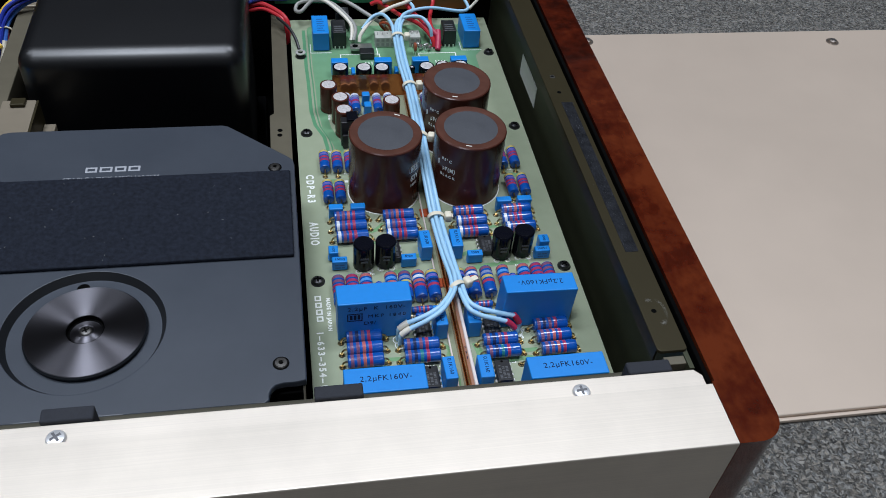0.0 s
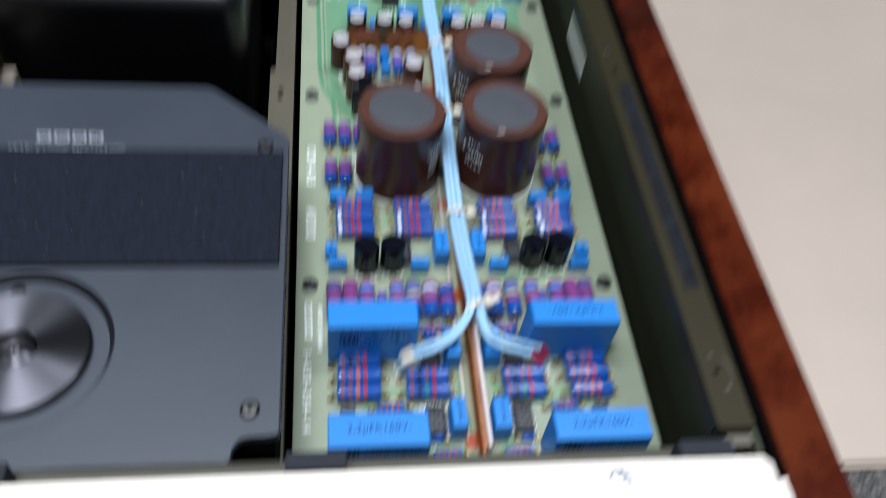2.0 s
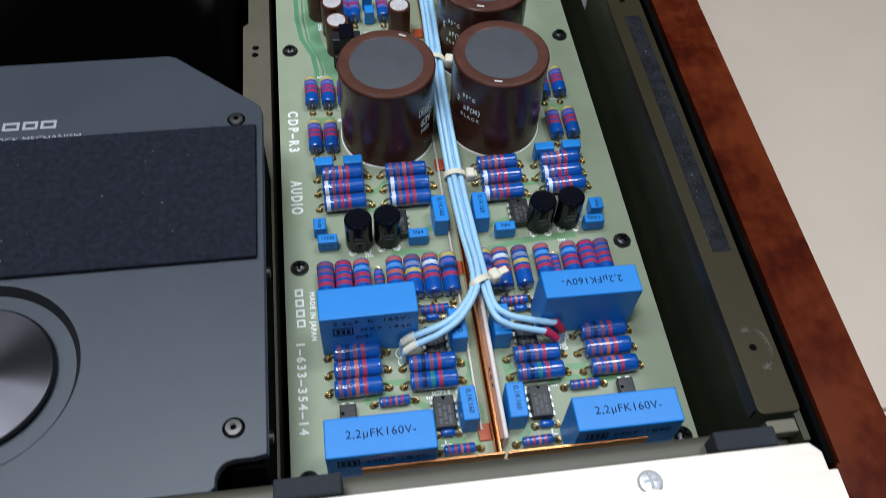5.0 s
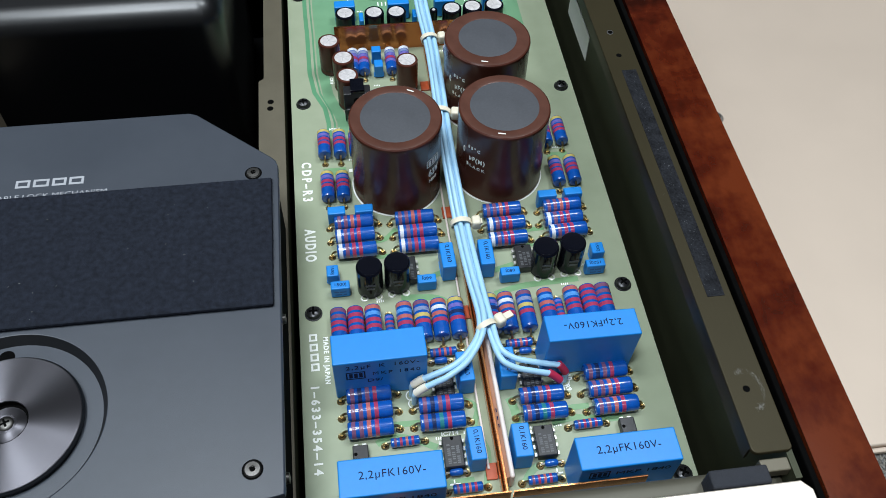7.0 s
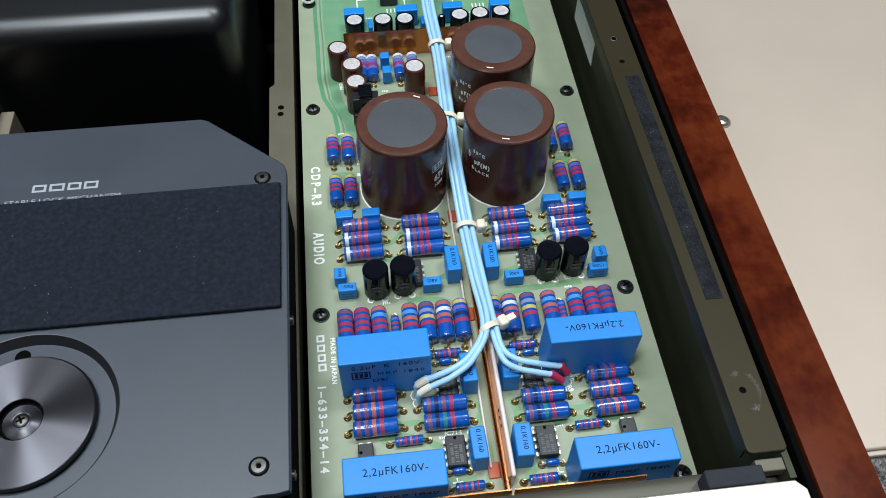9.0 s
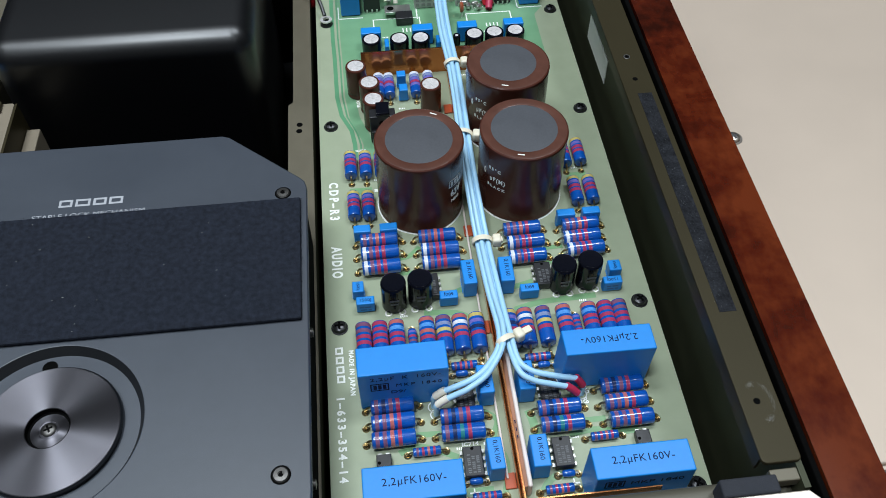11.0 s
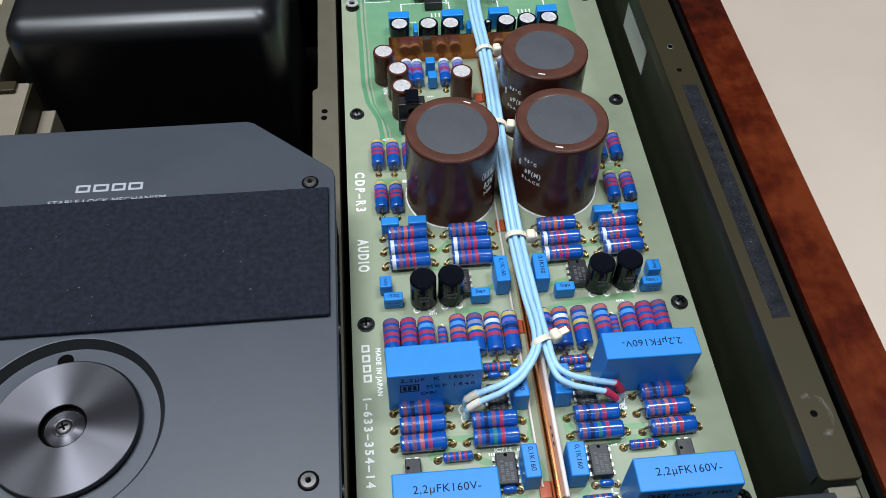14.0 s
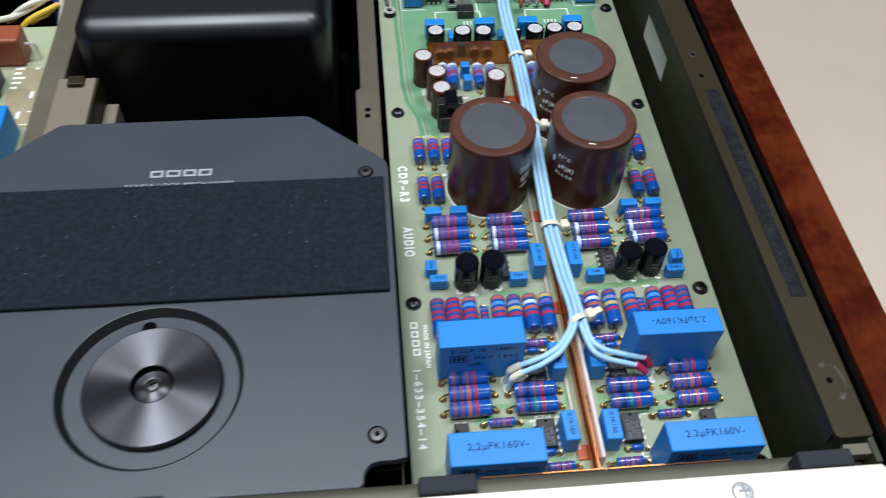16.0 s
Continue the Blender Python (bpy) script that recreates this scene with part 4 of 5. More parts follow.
C3, C4 = b4("B", "K", "B", "R", start=0.13, step=0.17), b4("B", "K", "G", "R", start=0.13, step=0.17)
for (x, y), bd in zip([(15.0, -31.3), (14.9, -36.8), (14.7, -42.3)], (C1, C2, C2)):
    resistor(x, y, bd, 1)
for (x, y), bd in zip([(35.5, -36.9), (35.3, -42.4)], (C3, C4)):
    resistor(x, y, bd, 0)
for (x, y), bd in zip([(85.5, -31.7), (85.6, -37.4), (86.0, -43.2)], (C1, C2, C2)):
    resistor(x, y, bd, 1)
for (x, y), bd in zip([(65.0, -37.3), (65.0, -42.9)], (C3, C4)):
    resistor(x, y, bd, 0)
SM = b4("B", "R", "O", "R", start=0.16, step=0.2, w=0.8)
for x, y in ((24.0, -46.8), (39.7, -62.4), (38.5, -19.2), (76.9, -47.5), (60.6, -62.4), (62.0, -18.7)):
    resistor(x, y, SM, 1, 8.2, 2.7, 0.3, gap=1.6)
# rows lying front to back: the coloured end points to the rear
D = {k: b4(*v, start=0.09, step=0.17, w=1.45) for k, v in dict(a="BBRR", b="RRRR", c="OLOR", g="OLRR", d="BSYR", e="OWOR", f="YVKR").items()}
for x, kd in ((7.7, "a"), (13.0, "b"), (18.4, "g"), (28.1, "c"), (33.5, "d"), (38.9, "e"), (44.3, "f"), (55.0, "f"), (60.2, "e"), (66.2, "d"), (73.0, "c"), (81.4, "g"), (86.8, "b"), (91.6, "a")):
    resistor(x, -8.3, D[kd], -90, 13.4, 5.1, 0.5)
for x in (23.3, 76.9):
    resistor(x, -8.8, b4("V", "R", "B", "R", start=0.14, step=0.2, w=0.9), -90, 8.4, 2.9, 0.5, gap=1.6)
E5 = b4("Y", "V", "R", "R", start=0.09, step=0.17, w=1.4)
for x, y in ((6.8, 70.6), (12.4, 70.2), (18.0, 70.0), (7.1, 50.2), (12.4, 49.9), (93.1, 68.4), (87.4, 68.0), (88.0, 48.8), (93.7, 48.9)):
    resistor(x, y, E5, -90, 11.6, 4.7, 0.5)
E6 = b4("W", "S", "V", "R", "V", start=0.06, step=0.14, w=1.5)
for x, y in ((20.3, 114.0), (24.4, 113.6), (35.0, 113.2), (40.6, 113.4), (58.5, 113)):
    resistor(x, y, E6, -90, 12.0, 4.4, 0.5)


def bead(x, y):
    b = thing("bead_capacitor", "tiny blue axial bead capacitor", "capacitor", "bead capacitors", m=at(x, y))
    part("body", lathe([(0, -1.95), (0.7, -1.85), (1.05, -1.4), (1.1, 0), (1.05, 1.4), (0.7, 1.85), (0, 1.95)], 16, (0, 0, 1.3), "x"), M["res_blue"], b)
    for s in (-1, 1):
        part("lead_wire", tube([(s * 1.8, 0, 1.3), (s * 2.7, 0, 1.2), (s * 3.0, 0, 0.1)], 0.25, 6, 3), M["tin"], b)
        solder(b, s * 3.0, 0)


for x, y in ((37.4, -21.8), (37.2, -57.4), (63.5, -21.4), (64.0, -57.9)):
    bead(x, y)


def film_box(x0, y0, x1, y1, h, label, rz=0.0, group="blue film capacitors", lean=0.0):
    """Blue boxed film capacitor with its rounded edges and feet, centred on its footprint."""
    w, d = x1 - x0, y1 - y0
    c = thing("film_capacitor", label, "capacitor", group, m=at((x0 + x1) / 2, (y0 + y1) / 2, 0, rz) @ pose(0, 0, 0, 0, lean, 0))
    part("case", box(-w / 2, -d / 2, 0.35, w / 2, d / 2, h, 0.38, 3), M["film_blue"], c)
    for s in (-1, 1):
        part("foot", box(s * w * 0.42 - 0.5, -d * 0.3, 0.0, s * w * 0.42 + 0.5, d * 0.3, 0.5), M["film_blue"], c)
    return c, w, d


BIG = "large sky-blue film capacitor with printed rating"
for x0, y0, x1, y1, face in ((5.4, -68.4, 32.6, -58.2, "a"), (5.6, -30.2, 32.2, -20.5, "b"), (66.4, -30.0, 93.7, -21.2, "c"), (67.4, -68.4, 94.6, -59.2, "a")):
    c, w, d = film_box(x0, y0, x1, y1, 19.8, BIG, {"a": 0, "b": 0.6, "c": 0.3}[face], "large film capacitors", 0 if face != "c" else 1.5)
    if face == "a":
        text(c, "2,2µFK160V-", 2.2, at(0.2, 0.3, 19.83), M["print_dark"], 1.0, spacing=1.08)
        f = at(0, -d / 2, 15.4, 0, 90)
        text(c, "MKP 1840", 1.9, f @ at(3.6, 0, 0.03), M["print_dark"], 1.36)
        bars(c, [(-10.9, 1.6, -5.4, 2.0), (-10.9, -2.0, -5.4, -1.6), (-10.9, -2.0, -10.5, 2.0), (-5.8, -2.0, -5.4, 2.0), (-10.0, -1.2, -9.0, 1.2), (-8.6, -1.2, -7.6, 1.2), (-7.2, -1.2, -6.2, 1.2)], 0.02, M["print_dark"], m=f, name="emblem")
    elif face == "c":
        text(c, "2,2µFK160V-", 2.2, at(0.2, 0.3, 19.83, 180), M["print_dark"], 1.0, spacing=1.08)
    else:
        f = at(0, -d / 2, 16.6, 0, 90)
        text(c, "2,2µF  K  160V-", 1.9, f @ at(0.6, 0.4, 0.03), M["print_dark"], 1.05, spacing=1.16)
        text(c, "MKP 1840", 1.75, f @ at(4.4, -3.9, 0.03), M["print_dark"], 1.05, spacing=1.35)
        text(c, "D9/", 1.7, f @ at(-1.8, -7.6, 0.03), M["print_dark"], 1.3)
        bars(c, [(-9.9, -2.4, -4.4, -2.0), (-9.9, -6.0, -4.4, -5.6), (-9.9, -6.0, -9.5, -2.0), (-4.8, -6.0, -4.4, -2.0), (-9.0, -5.2, -8.0, -2.8), (-7.6, -5.2, -6.6, -2.8), (-6.2, -5.2, -5.2, -2.8)], 0.02, M["print_dark"], m=f, name="emblem")

TALL = "slim upright blue film capacitor with printed rating"
for x0, y0, x1, y1, h, rz in ((41.0, -57.6, 45.4, -47.8, 8.8, 1), (41.3, -33.4, 45.8, -23.6, 8.8, 1), (53.4, -58.2, 58.4, -48.2, 8.8, -1), (53.5, -33.5, 58.4, -23.6, 8.8, -1), (41.7, 7.6, 46.2, 17.6, 8.0, 1), (54.2, 7.4, 58.8, 17.6, 8.0, -1)):
    c, w, d = film_box(x0, y0, x1, y1, h, TALL, rz, "slim film capacitors")
    text(c, "0,1K160", 1.45, at(0.2, 0.4, h + 0.03, -90 if x0 < 50 else -90), M["print_dark"], 1.05)
for x0, y0, x1, y1, h, words in ((33.5, 4.6, 39.5, 7.9, 5.0, "680J"), (60.4, 4.6, 66.6, 7.8, 5.0, "680J"), (5.0, 10.4, 8.8, 14.8, 5.0, ""), (6.0, 5.2, 12.0, 8.4, 5.0, "1500J"), (91.6, 10.0, 95.8, 14.4, 5.0, ""), (88.5, 4.8, 94.8, 7.8, 5.0, "1500J"), (6.6, 34.6, 12.5, 38.0, 6.4, ""), (15.7, 34.6, 21.8, 38.0, 6.4, ""), (78.4, 34.4, 84.8, 37.6, 6.4, ""), (87.6, 34.6, 93.8, 37.8, 6.4, "")):
    c, w, d = film_box(x0, y0, x1, y1, h, "small blue boxed capacitor", 0, "small blue capacitors")
    if words:
        text(c, words, 1.15, at(0, 0, h + 0.03, 180 if words == "680J" or x0 > 50 else 0), M["print_dark"], 1.15)
        if words == "1500J":
            bars(c, [(-2.0, 0.4, -0.6, 1.0), (-0.2, 0.4, 1.8, 1.0), (-1.8, -1.0, 0.4, -0.4), (0.8, -1.0, 1.9, -0.4)], 0.0, M["print_blue"], m=at(0, -d / 2, 2.4, 0, 90))
    elif x0 in (5.0, 91.6):
        text(c, "1500J", 1.0, at(0, 0, h + 0.03, -90), M["print_dark"], 1.1)
for x0, x1 in ((14.8, 23.2), (36.6, 45.4), (56.0, 64.4), (76.0, 84.4)):
    film_box(x0, 141.6, x1, 146.0, 8.0, "small blue boxed capacitor", 0, "small blue capacitors")
for x0, y0, x1, y1, h in ((24.4, 133.5, 26.2, 139.0, 7.0), (46.2, 134, 48.0, 139, 7.0), (27.8, 114.6, 31.4, 118.2, 6.6), (28.2, 106.6, 31.6, 110.8, 6.0)):
    film_box(x0, y0, x1, y1, h, "small blue boxed capacitor", 0, "small blue capacitors")
for x0, x1 in ((6.8, 15.2), (86.8, 95.6)):
    c, w, d = film_box(x0, 165.0, x1, 183.0, 10.8, "sky-blue box relay at the board rear", 0, "blue rear boxes")
    bars(c, [(-1.8, -6.5 + 2.2 * k, 2.0 - 0.7 * (k % 2), -5.7 + 2.2 * k) for k in range(6)], 10.82, M["print_blue"], split=True)


def electrolytic(x, y, turn, words, disc_r=11.45):
    """Large can in a shrink sleeve: lapped rim, grey end disc, white print bent round the side."""
    e = thing("electrolytic_capacitor", "large brown sleeved electrolytic capacitor with grey top", "capacitor", "large electrolytic capacitors", m=at(x, y))
    R, H = 15.3, 32.0
    part("sleeve", lathe([(R - 0.6, 0.1), (R, 0.5), (R, 1.4), (R - 0.12, 2.0), (R - 0.12, H - 1.6), (R, H - 0.9), (R - 0.12, H - 0.35), (R - 0.55, H - 0.02)], 72), M["sleeve_brown"], e, "glossy brown shrink sleeve")
    part("sleeve_rim", lathe([(R - 0.55, H - 0.02), (R - 0.9, H + 0.06), (R - 2.2, H + 0.12), (disc_r + 0.35, H - 0.02), (disc_r, H - 0.12)], 72), M["sleeve_top"], e, "lapped red-brown rim")
    part("end_disc", lathe([(disc_r + 0.05, H - 0.16), (disc_r - 0.35, H - 0.1), (0, H - 0.1)], 72), M["grey_cap"], e, "matt grey end disc")
    part("base_ring", lathe([(R - 0.3, 0.02), (R + 0.4, 0.02), (R + 0.4, 0.08), (R - 0.3, 0.1)], 72), M["silk"], e)
    a = radians(turn)
    part("sleeve_mark", box(-1.2, -0.22, 0, 1.2, 0.22, 0.1), M["silk"], e, m=at((R - 2.2) * math.cos(a), (R - 2.2) * math.sin(a), H + 0.08, turn + 90))
    for txt, size, ang, z, wide in words:
        if txt == "emblem":
            bm = bmesh.new()
            add_box(bm, -3.0, -1.6, 0, 3.0, -1.3, 0.03)
            add_box(bm, -3.0, 1.3, 0, 3.0, 1.6, 0.03)
            add_box(bm, -3.0, -1.6, 0, -2.7, 1.6, 0.03)
            add_box(bm, 2.7, -1.6, 0, 3.0, 1.6, 0.03)
            for k in range(3):
                add_box(bm, -2.2 + 1.6 * k, -0.9, 0, -1.1 + 1.6 * k, 0.9, 0.03)
            bmesh.ops.subdivide_edges(bm, edges=[ed for ed in bm.edges if ed.calc_length() > 0.002], cuts=4)
            me = mesh_of(bm, "emblem", M["silk"])
        else:
            me = text_mesh(txt, size, M["silk"], wide=wide, spacing=1.0 if len(txt) < 4 else 1.6 if size < 1.6 else 1.3).copy()
        for v in me.vertices:
            th = radians(ang) + v.co.x / (R * UNIT)
            rr = (R - 0.02) * UNIT + v.co.z
            v.co = Vector((rr * math.cos(th), rr * math.sin(th), z * UNIT + v.co.y))
        part("emblem" if txt == "emblem" else "lettering", me, M["silk"], e)
    return e


PRINT_A = [("emblem", 1, -43, 21.0, 0.8), ("63V", 3.0, -41, 15.8, 0.8), ("NEG", 1.3, -42, 12.2, 1.2)]
PRINT_B = [("85°C", 1.35, -138, 23.0, 0.9), ("µF(M)", 1.9, -133, 18.4, 0.8), ("BLACK", 1.25, -135, 14.8, 1.0), ("0", 2.6, -155, 20.0, 0.6)]
electrolytic(31.4, 52.0, 62, PRINT_A)
electrolytic(67.7, 53.4, -104, PRINT_B)
electrolytic(67.7, 88.2, -104, PRINT_B, 10.3)


def small_can(x, y, r, h, sleeve, label, top="alu_top"):
    e = thing("small_electrolytic", label, "capacitor", "small electrolytic capacitors", m=at(x, y, 0, x * 7))
    part("sleeve", lathe([(r - 0.2, 0.1), (r, 0.4), (r, 1.2), (r - 0.25, 1.7), (r - 0.25, 2.2), (r, 2.7), (r, h - 0.5), (r - 0.15, h - 0.1), (r - 0.9, h)], 28), M[sleeve], e)
    part("can_top", lathe([(r - 0.85, h - 0.02), (r - 1.0, h - 0.14), (0, h - 0.12)], 28), M[top], e, "bare metal top")
    if top == "alu_top":
        bm = bmesh.new()
        for k in range(3):
            a = 2 * math.pi * k / 3 + 0.4
            add_tube(bm, [(0, 0, h - 0.12), ((r - 1.0) * math.cos(a), (r - 1.0) * math.sin(a), h - 0.12)], 0.035, 5, 0)
        part("vent_score", bm, M["wire_grey"], e)


for x, y in ((11.6, 113.5), (16.4, 103.4), (17.4, 93.6), (40.1, 99.8)):
    small_can(x, y, 4.1, 14.4, "sleeve_brown", "small brown electrolytic capacitor with metal top")
for x, y in ((18.9, 137.6), (30.6, 137.0), (39.6, 136.6), (62.4, 136.8), (71.0, 137.2), (80.0, 137.4)):
    small_can(x, y, 4.0, 8.3, "black_gloss", "small black electrolytic capacitor with metal top")
small_can(55.0, 137.4, 1.6, 7.4, "black_gloss", "tiny black electrolytic capacitor")
for x, y in ((18.5, 7.6), (27.3, 8.2), (75.0, 9.0), (84.0, 9.8)):
    e = thing("black_inductor", "black cylindrical sleeved coil on the board", "inductor", "black coils", m=at(x, y))
    part("sleeve", lathe([(3.9, 0.2), (4.15, 0.5), (4.15, 11.9), (4.0, 12.4), (3.6, 12.7), (2.8, 12.6), (0, 12.55)], 32), M["black_gloss"], e)
    for px in (-2.2, 2.4):
        part("eyelet", lathe([(1.3, 0.02), (1.2, 0.3), (0.8, 0.34), (0.7, 0.1)], 14, (px, -3.6, 0)), M["tin"], e)
    bars(e, [(-1.6, 0.6, 1.6, 1.5), (-1.3, -1.2, 1.3, -0.3)], 0.0, M["print_grey"], m=at(0, -4.16, 6.4, 0, 90))


def dip_chip(x, y, w=5.6, d=9.2, rz=0.0, pins=4, h=3.4):
    c = thing("chip", "black dual in-line chip with silver pins", "integrated circuit", "chips", m=at(x, y, 0, rz))
    part("body", box(-w / 2, -d / 2, 0.7, w / 2, d / 2, h, 0.25), M["black_plastic"], c)
    part("notch", lathe([(0.5, h + 0.02), (0, h + 0.02)], 14, (0, d / 2 - 0.8, 0)), M["shade_trim_black"], c)
    if d > 5:
        bars(c, [(-1.75 + 1.3 * k, -d / 2 + 0.9 + 0.6 * i, -0.85 + 1.3 * k, -d / 2 + 1.28 + 0.6 * i) for k in range(3) for i in range(10 - k % 2) if (i + 2 * k) % 5 != 3], h + 0.01, M["print_grey"])
    for s in (-1, 1):
        for k in range(pins):
            py = (k - (pins - 1) / 2) * 2.3
            bm = bmesh.new()
            add_box(bm, s * w / 2 - 0.1, py - 0.55, 1.7, s * (w / 2 + 0.75), py + 0.55, 1.92)
            add_box(bm, s * (w / 2 + 0.55), py - 0.3, 0.0, s * (w / 2 + 0.75), py + 0.3, 1.9)
            part("pin", bm, M["tin"], c)


for x, y in ((37.0, -52.0), (37.2, -30.4), (63.3, -51.8), (63.2, -31.2), (31.0, 12.0), (69.5, 12.6)):
    dip_chip(x, y)
for x, y in ((11.3, -49.6), (88.0, -50.2)):
    dip_chip(x, y, 5.4, 4.4, 90, 2, 3.0)

# rear of the board
for x0, y0, x1, y1, h, lab in ((17.0, 167, 24.2, 180, 10.0, "black relay box"), (76.0, 167, 83.0, 178, 10.0, "black relay box"), (20, 184, 27, 191, 11, "black relay box")):
    r = thing("relay", "black plastic relay at the board rear", "relay", "relays")
    part("case", box(x0, y0, 0.3, x1, y1, h, 0.5), M["black_plastic"], r)
    for k in range(3):
        part("pin", box(x0 + 1 + 2.2 * k, y0 - 0.15, 0.0, x0 + 1.7 + 2.2 * k, y0 + 0.3, 1.6), M["tin"], r)
    bars(r, [(x0 + 1, y0 + 1.5 + 2 * k, x1 - 1.5, y0 + 2.4 + 2 * k) for k in range(3)], h + 0.01, M["print_grey"])
reg = thing("regulator", "black regulator with bare metal tab", "transistor")
part("body", box(30.6, 155.8, 0.2, 38.0, 161.3, 4.0, 0.3), M["black_plastic"], reg)
part("tab", prism(rounded([(26.0, 161.4, 0.6), (37.4, 161.4, 0.3), (37.4, 166.6, 0.6), (26.0, 166.6, 0.6)], 3), 2.2, 3.4, 0.1), M["silver_metal"], reg)
part("tab_hole", lathe([(1.5, 3.42), (0, 3.42)], 18, (28.6, 164.2, 0)), M["shade_trim_black"], reg)
heat = thing("regulator", "black upright regulator beside the large capacitors", "transistor")
part("body", box(15.4, 84.0, 0.4, 25.2, 88.6, 13.6, 0.3), M["black_plastic"], heat)
part("clip", box(18.0, 84.0, 13.5, 23.0, 90.6, 15.2, 0.3), M["black_gloss"], heat)
part("mount_hole", lathe([(1.5, 0), (0, 0)], 18, axis="y"), M["shade_trim_black"], heat, m=at(20.4, 83.97, 10.2))
part("lower_block", box(16.0, 82.4, 0.2, 25.0, 84.0, 7.4, 0.3), M["black_plastic"], heat)
conn = thing("connector", "translucent white pin header connector", "connector")
for x0, count in ((39.6, 4), (58.2, 2)):
    part("shroud", box(x0, 167.5, 0.1, x0 + 2.6 * count + 0.4, 174.5, 6.0, 0.3), M["header_white"], conn)
    for k in range(count):
        for row in (1.2, 3.7):
            part("socket", box(x0 + 0.6 + 2.6 * k, 167.35, row, x0 + 2.2 + 2.6 * k, 167.6, row + 1.5), M["wire_grey"], conn)
        part("pin", box(x0 + 1.1 + 2.6 * k, 170.6, 5.9, x0 + 1.7 + 2.6 * k, 171.2, 7.2, 0.1), M["tin"], conn)
disc = thing("disc_capacitor", "dark red disc capacitor standing on the board", "capacitor")
part("body", lathe([(0, -0.9), (2.0, -0.7), (2.5, 0), (2.0, 0.7), (0, 0.9)], 20, axis="x"), M["brown_poly"], disc, m=at(60.0, 160.5, 4.4))
part("lead_wire", tube([(60, 159.3, 2.4), (60, 159.2, 0)], 0.3, 6, 0), M["tin"], disc)
part("lead_wire", tube([(60, 161.7, 2.4), (60, 161.8, 0)], 0.3, 6, 0), M["tin"], disc)
for x, y in ((45.5, 130), (52.5, 131)):
    b = thing("bead_capacitor", "dark bead capacitor standing on the board", "capacitor", "dark beads")
    part("body", lathe([(0, 1.5), (1.3, 2.4), (1.7, 4.0), (1.3, 5.8), (0, 6.6)], 18, (x, y, 0)), M["black_gloss"], b)
    part("lead_wire", tube([(x, y, 1.8), (x, y, 0)], 0.3, 6, 0), M["tin"], b)


def blob(parent, x, y, z, r, tall=1.0, material="tin", flat=0.6):
    """Solder mound on an upright board, facing the front."""
    bm = lathe([(r, 0), (r * 0.95, r * 0.25 * flat), (r * 0.75, r * 0.7 * flat), (r * 0.4, r * flat), (0, r * 1.08 * flat)], 14)
    part("solder", bm, M[material], parent, m=at(x, y, z, 0, 90) @ Matrix.Diagonal((1, tall, 1, 1)))


def loop_lug(parent, x, y, z):
    part("loop_lug", tube([(x - 1.3, y - 0.3, z + 2.6), (x - 1.4, y - 1.2, z - 0.6), (x, y - 1.6, z - 2.2), (x + 1.4, y - 1.2, z - 0.6), (x + 1.3, y - 0.3, z + 2.8)], 0.55, 8, 4), M["gold"], parent, "gold wire lug")


def jack_board(x0, x1, z0, z1, y, label):
    j = thing("jack_board", label, "circuit board", "jack boards")
    part("laminate", box(x0, y, z0, x1, y + 1.6, z1, 0.3), M["jack_green"], j)
    part("edge_strip", box(x0 + 0.6, y - 0.05, z1 - 1.1, x1 - 0.6, y + 0.1, z1 - 0.6), M["trace_green"], j)
    rows = [(x0 + 5 + 3.1 * k, 0, x0 + 7.2 + 3.1 * k + 0.5 * (k % 3), 0.8) for k in range(int((x1 - x0 - 12) / 3.1)) if k % 5 != 3]
    bars(j, rows, 0.0, M["emblem_grey"], m=at(0, y, z1 - 2.9, 0, 90), split=True)
    return j


left = jack_board(-12.0, 45.2, 7.4, 29.4, 201.5, "green jack board with large silver solder joints at the rear")
for jx in (5.2, 31.3):
    for dx, dz, r, tall in ((-3.3, -0.2, 2.4, 1.25), (3.5, 0.0, 2.4, 1.25), (0.2, -4.0, 2.0, 1.5), (0.0, 2.8, 1.8, 0.9), (-2.2, 2.6, 1.4, 1.0)):
        blob(left, jx + dx, 201.5, 22.0 + dz, r, tall)
    part("jack_pin", lathe([(1.5, -1.0), (1.5, 0.6), (0, 0.7)], 14), M["shade_trim_black"], left, m=at(jx, 201.5, 22.0, 0, 90))
    part("jack_body", lathe([(0, 0), (3.4, 0), (3.4, 6), (0, 6)], 20), M["silver_metal"], left, m=at(jx, 209.2, 26.6, 0, 90))
for gx in (-7.4, -4.2, 0.6, 3.4, 7.8, 10.6, 25.4, 28.2, 34.0, 37.4):
    blob(left, gx, 201.5, 12.0 + 0.5 * math.sin(gx), 1.3, 1.2, "gold" if int(gx) % 2 else "tin", 0.8)
for gx in (2.0, 9.2, 26.8, 35.8):
    part("ring_pad", lathe([(1.1, 0), (1.15, 0.25), (1.9, 0.25), (2.0, 0)], 18), M["gold"], left, m=at(gx, 201.5, 12.4, 0, 90))
blob(left, -6.2, 201.5, 25.6, 1.1)
blob(left, -7.8, 201.5, 24.2, 0.8)
bars(left, [(-10.0, 0, -7.9, 1.6), (14.5, 2.9, 22.5, 4.1)], 0.0, M["silk"], m=at(0, 201.5, 21.4, 0, 90), split=True)

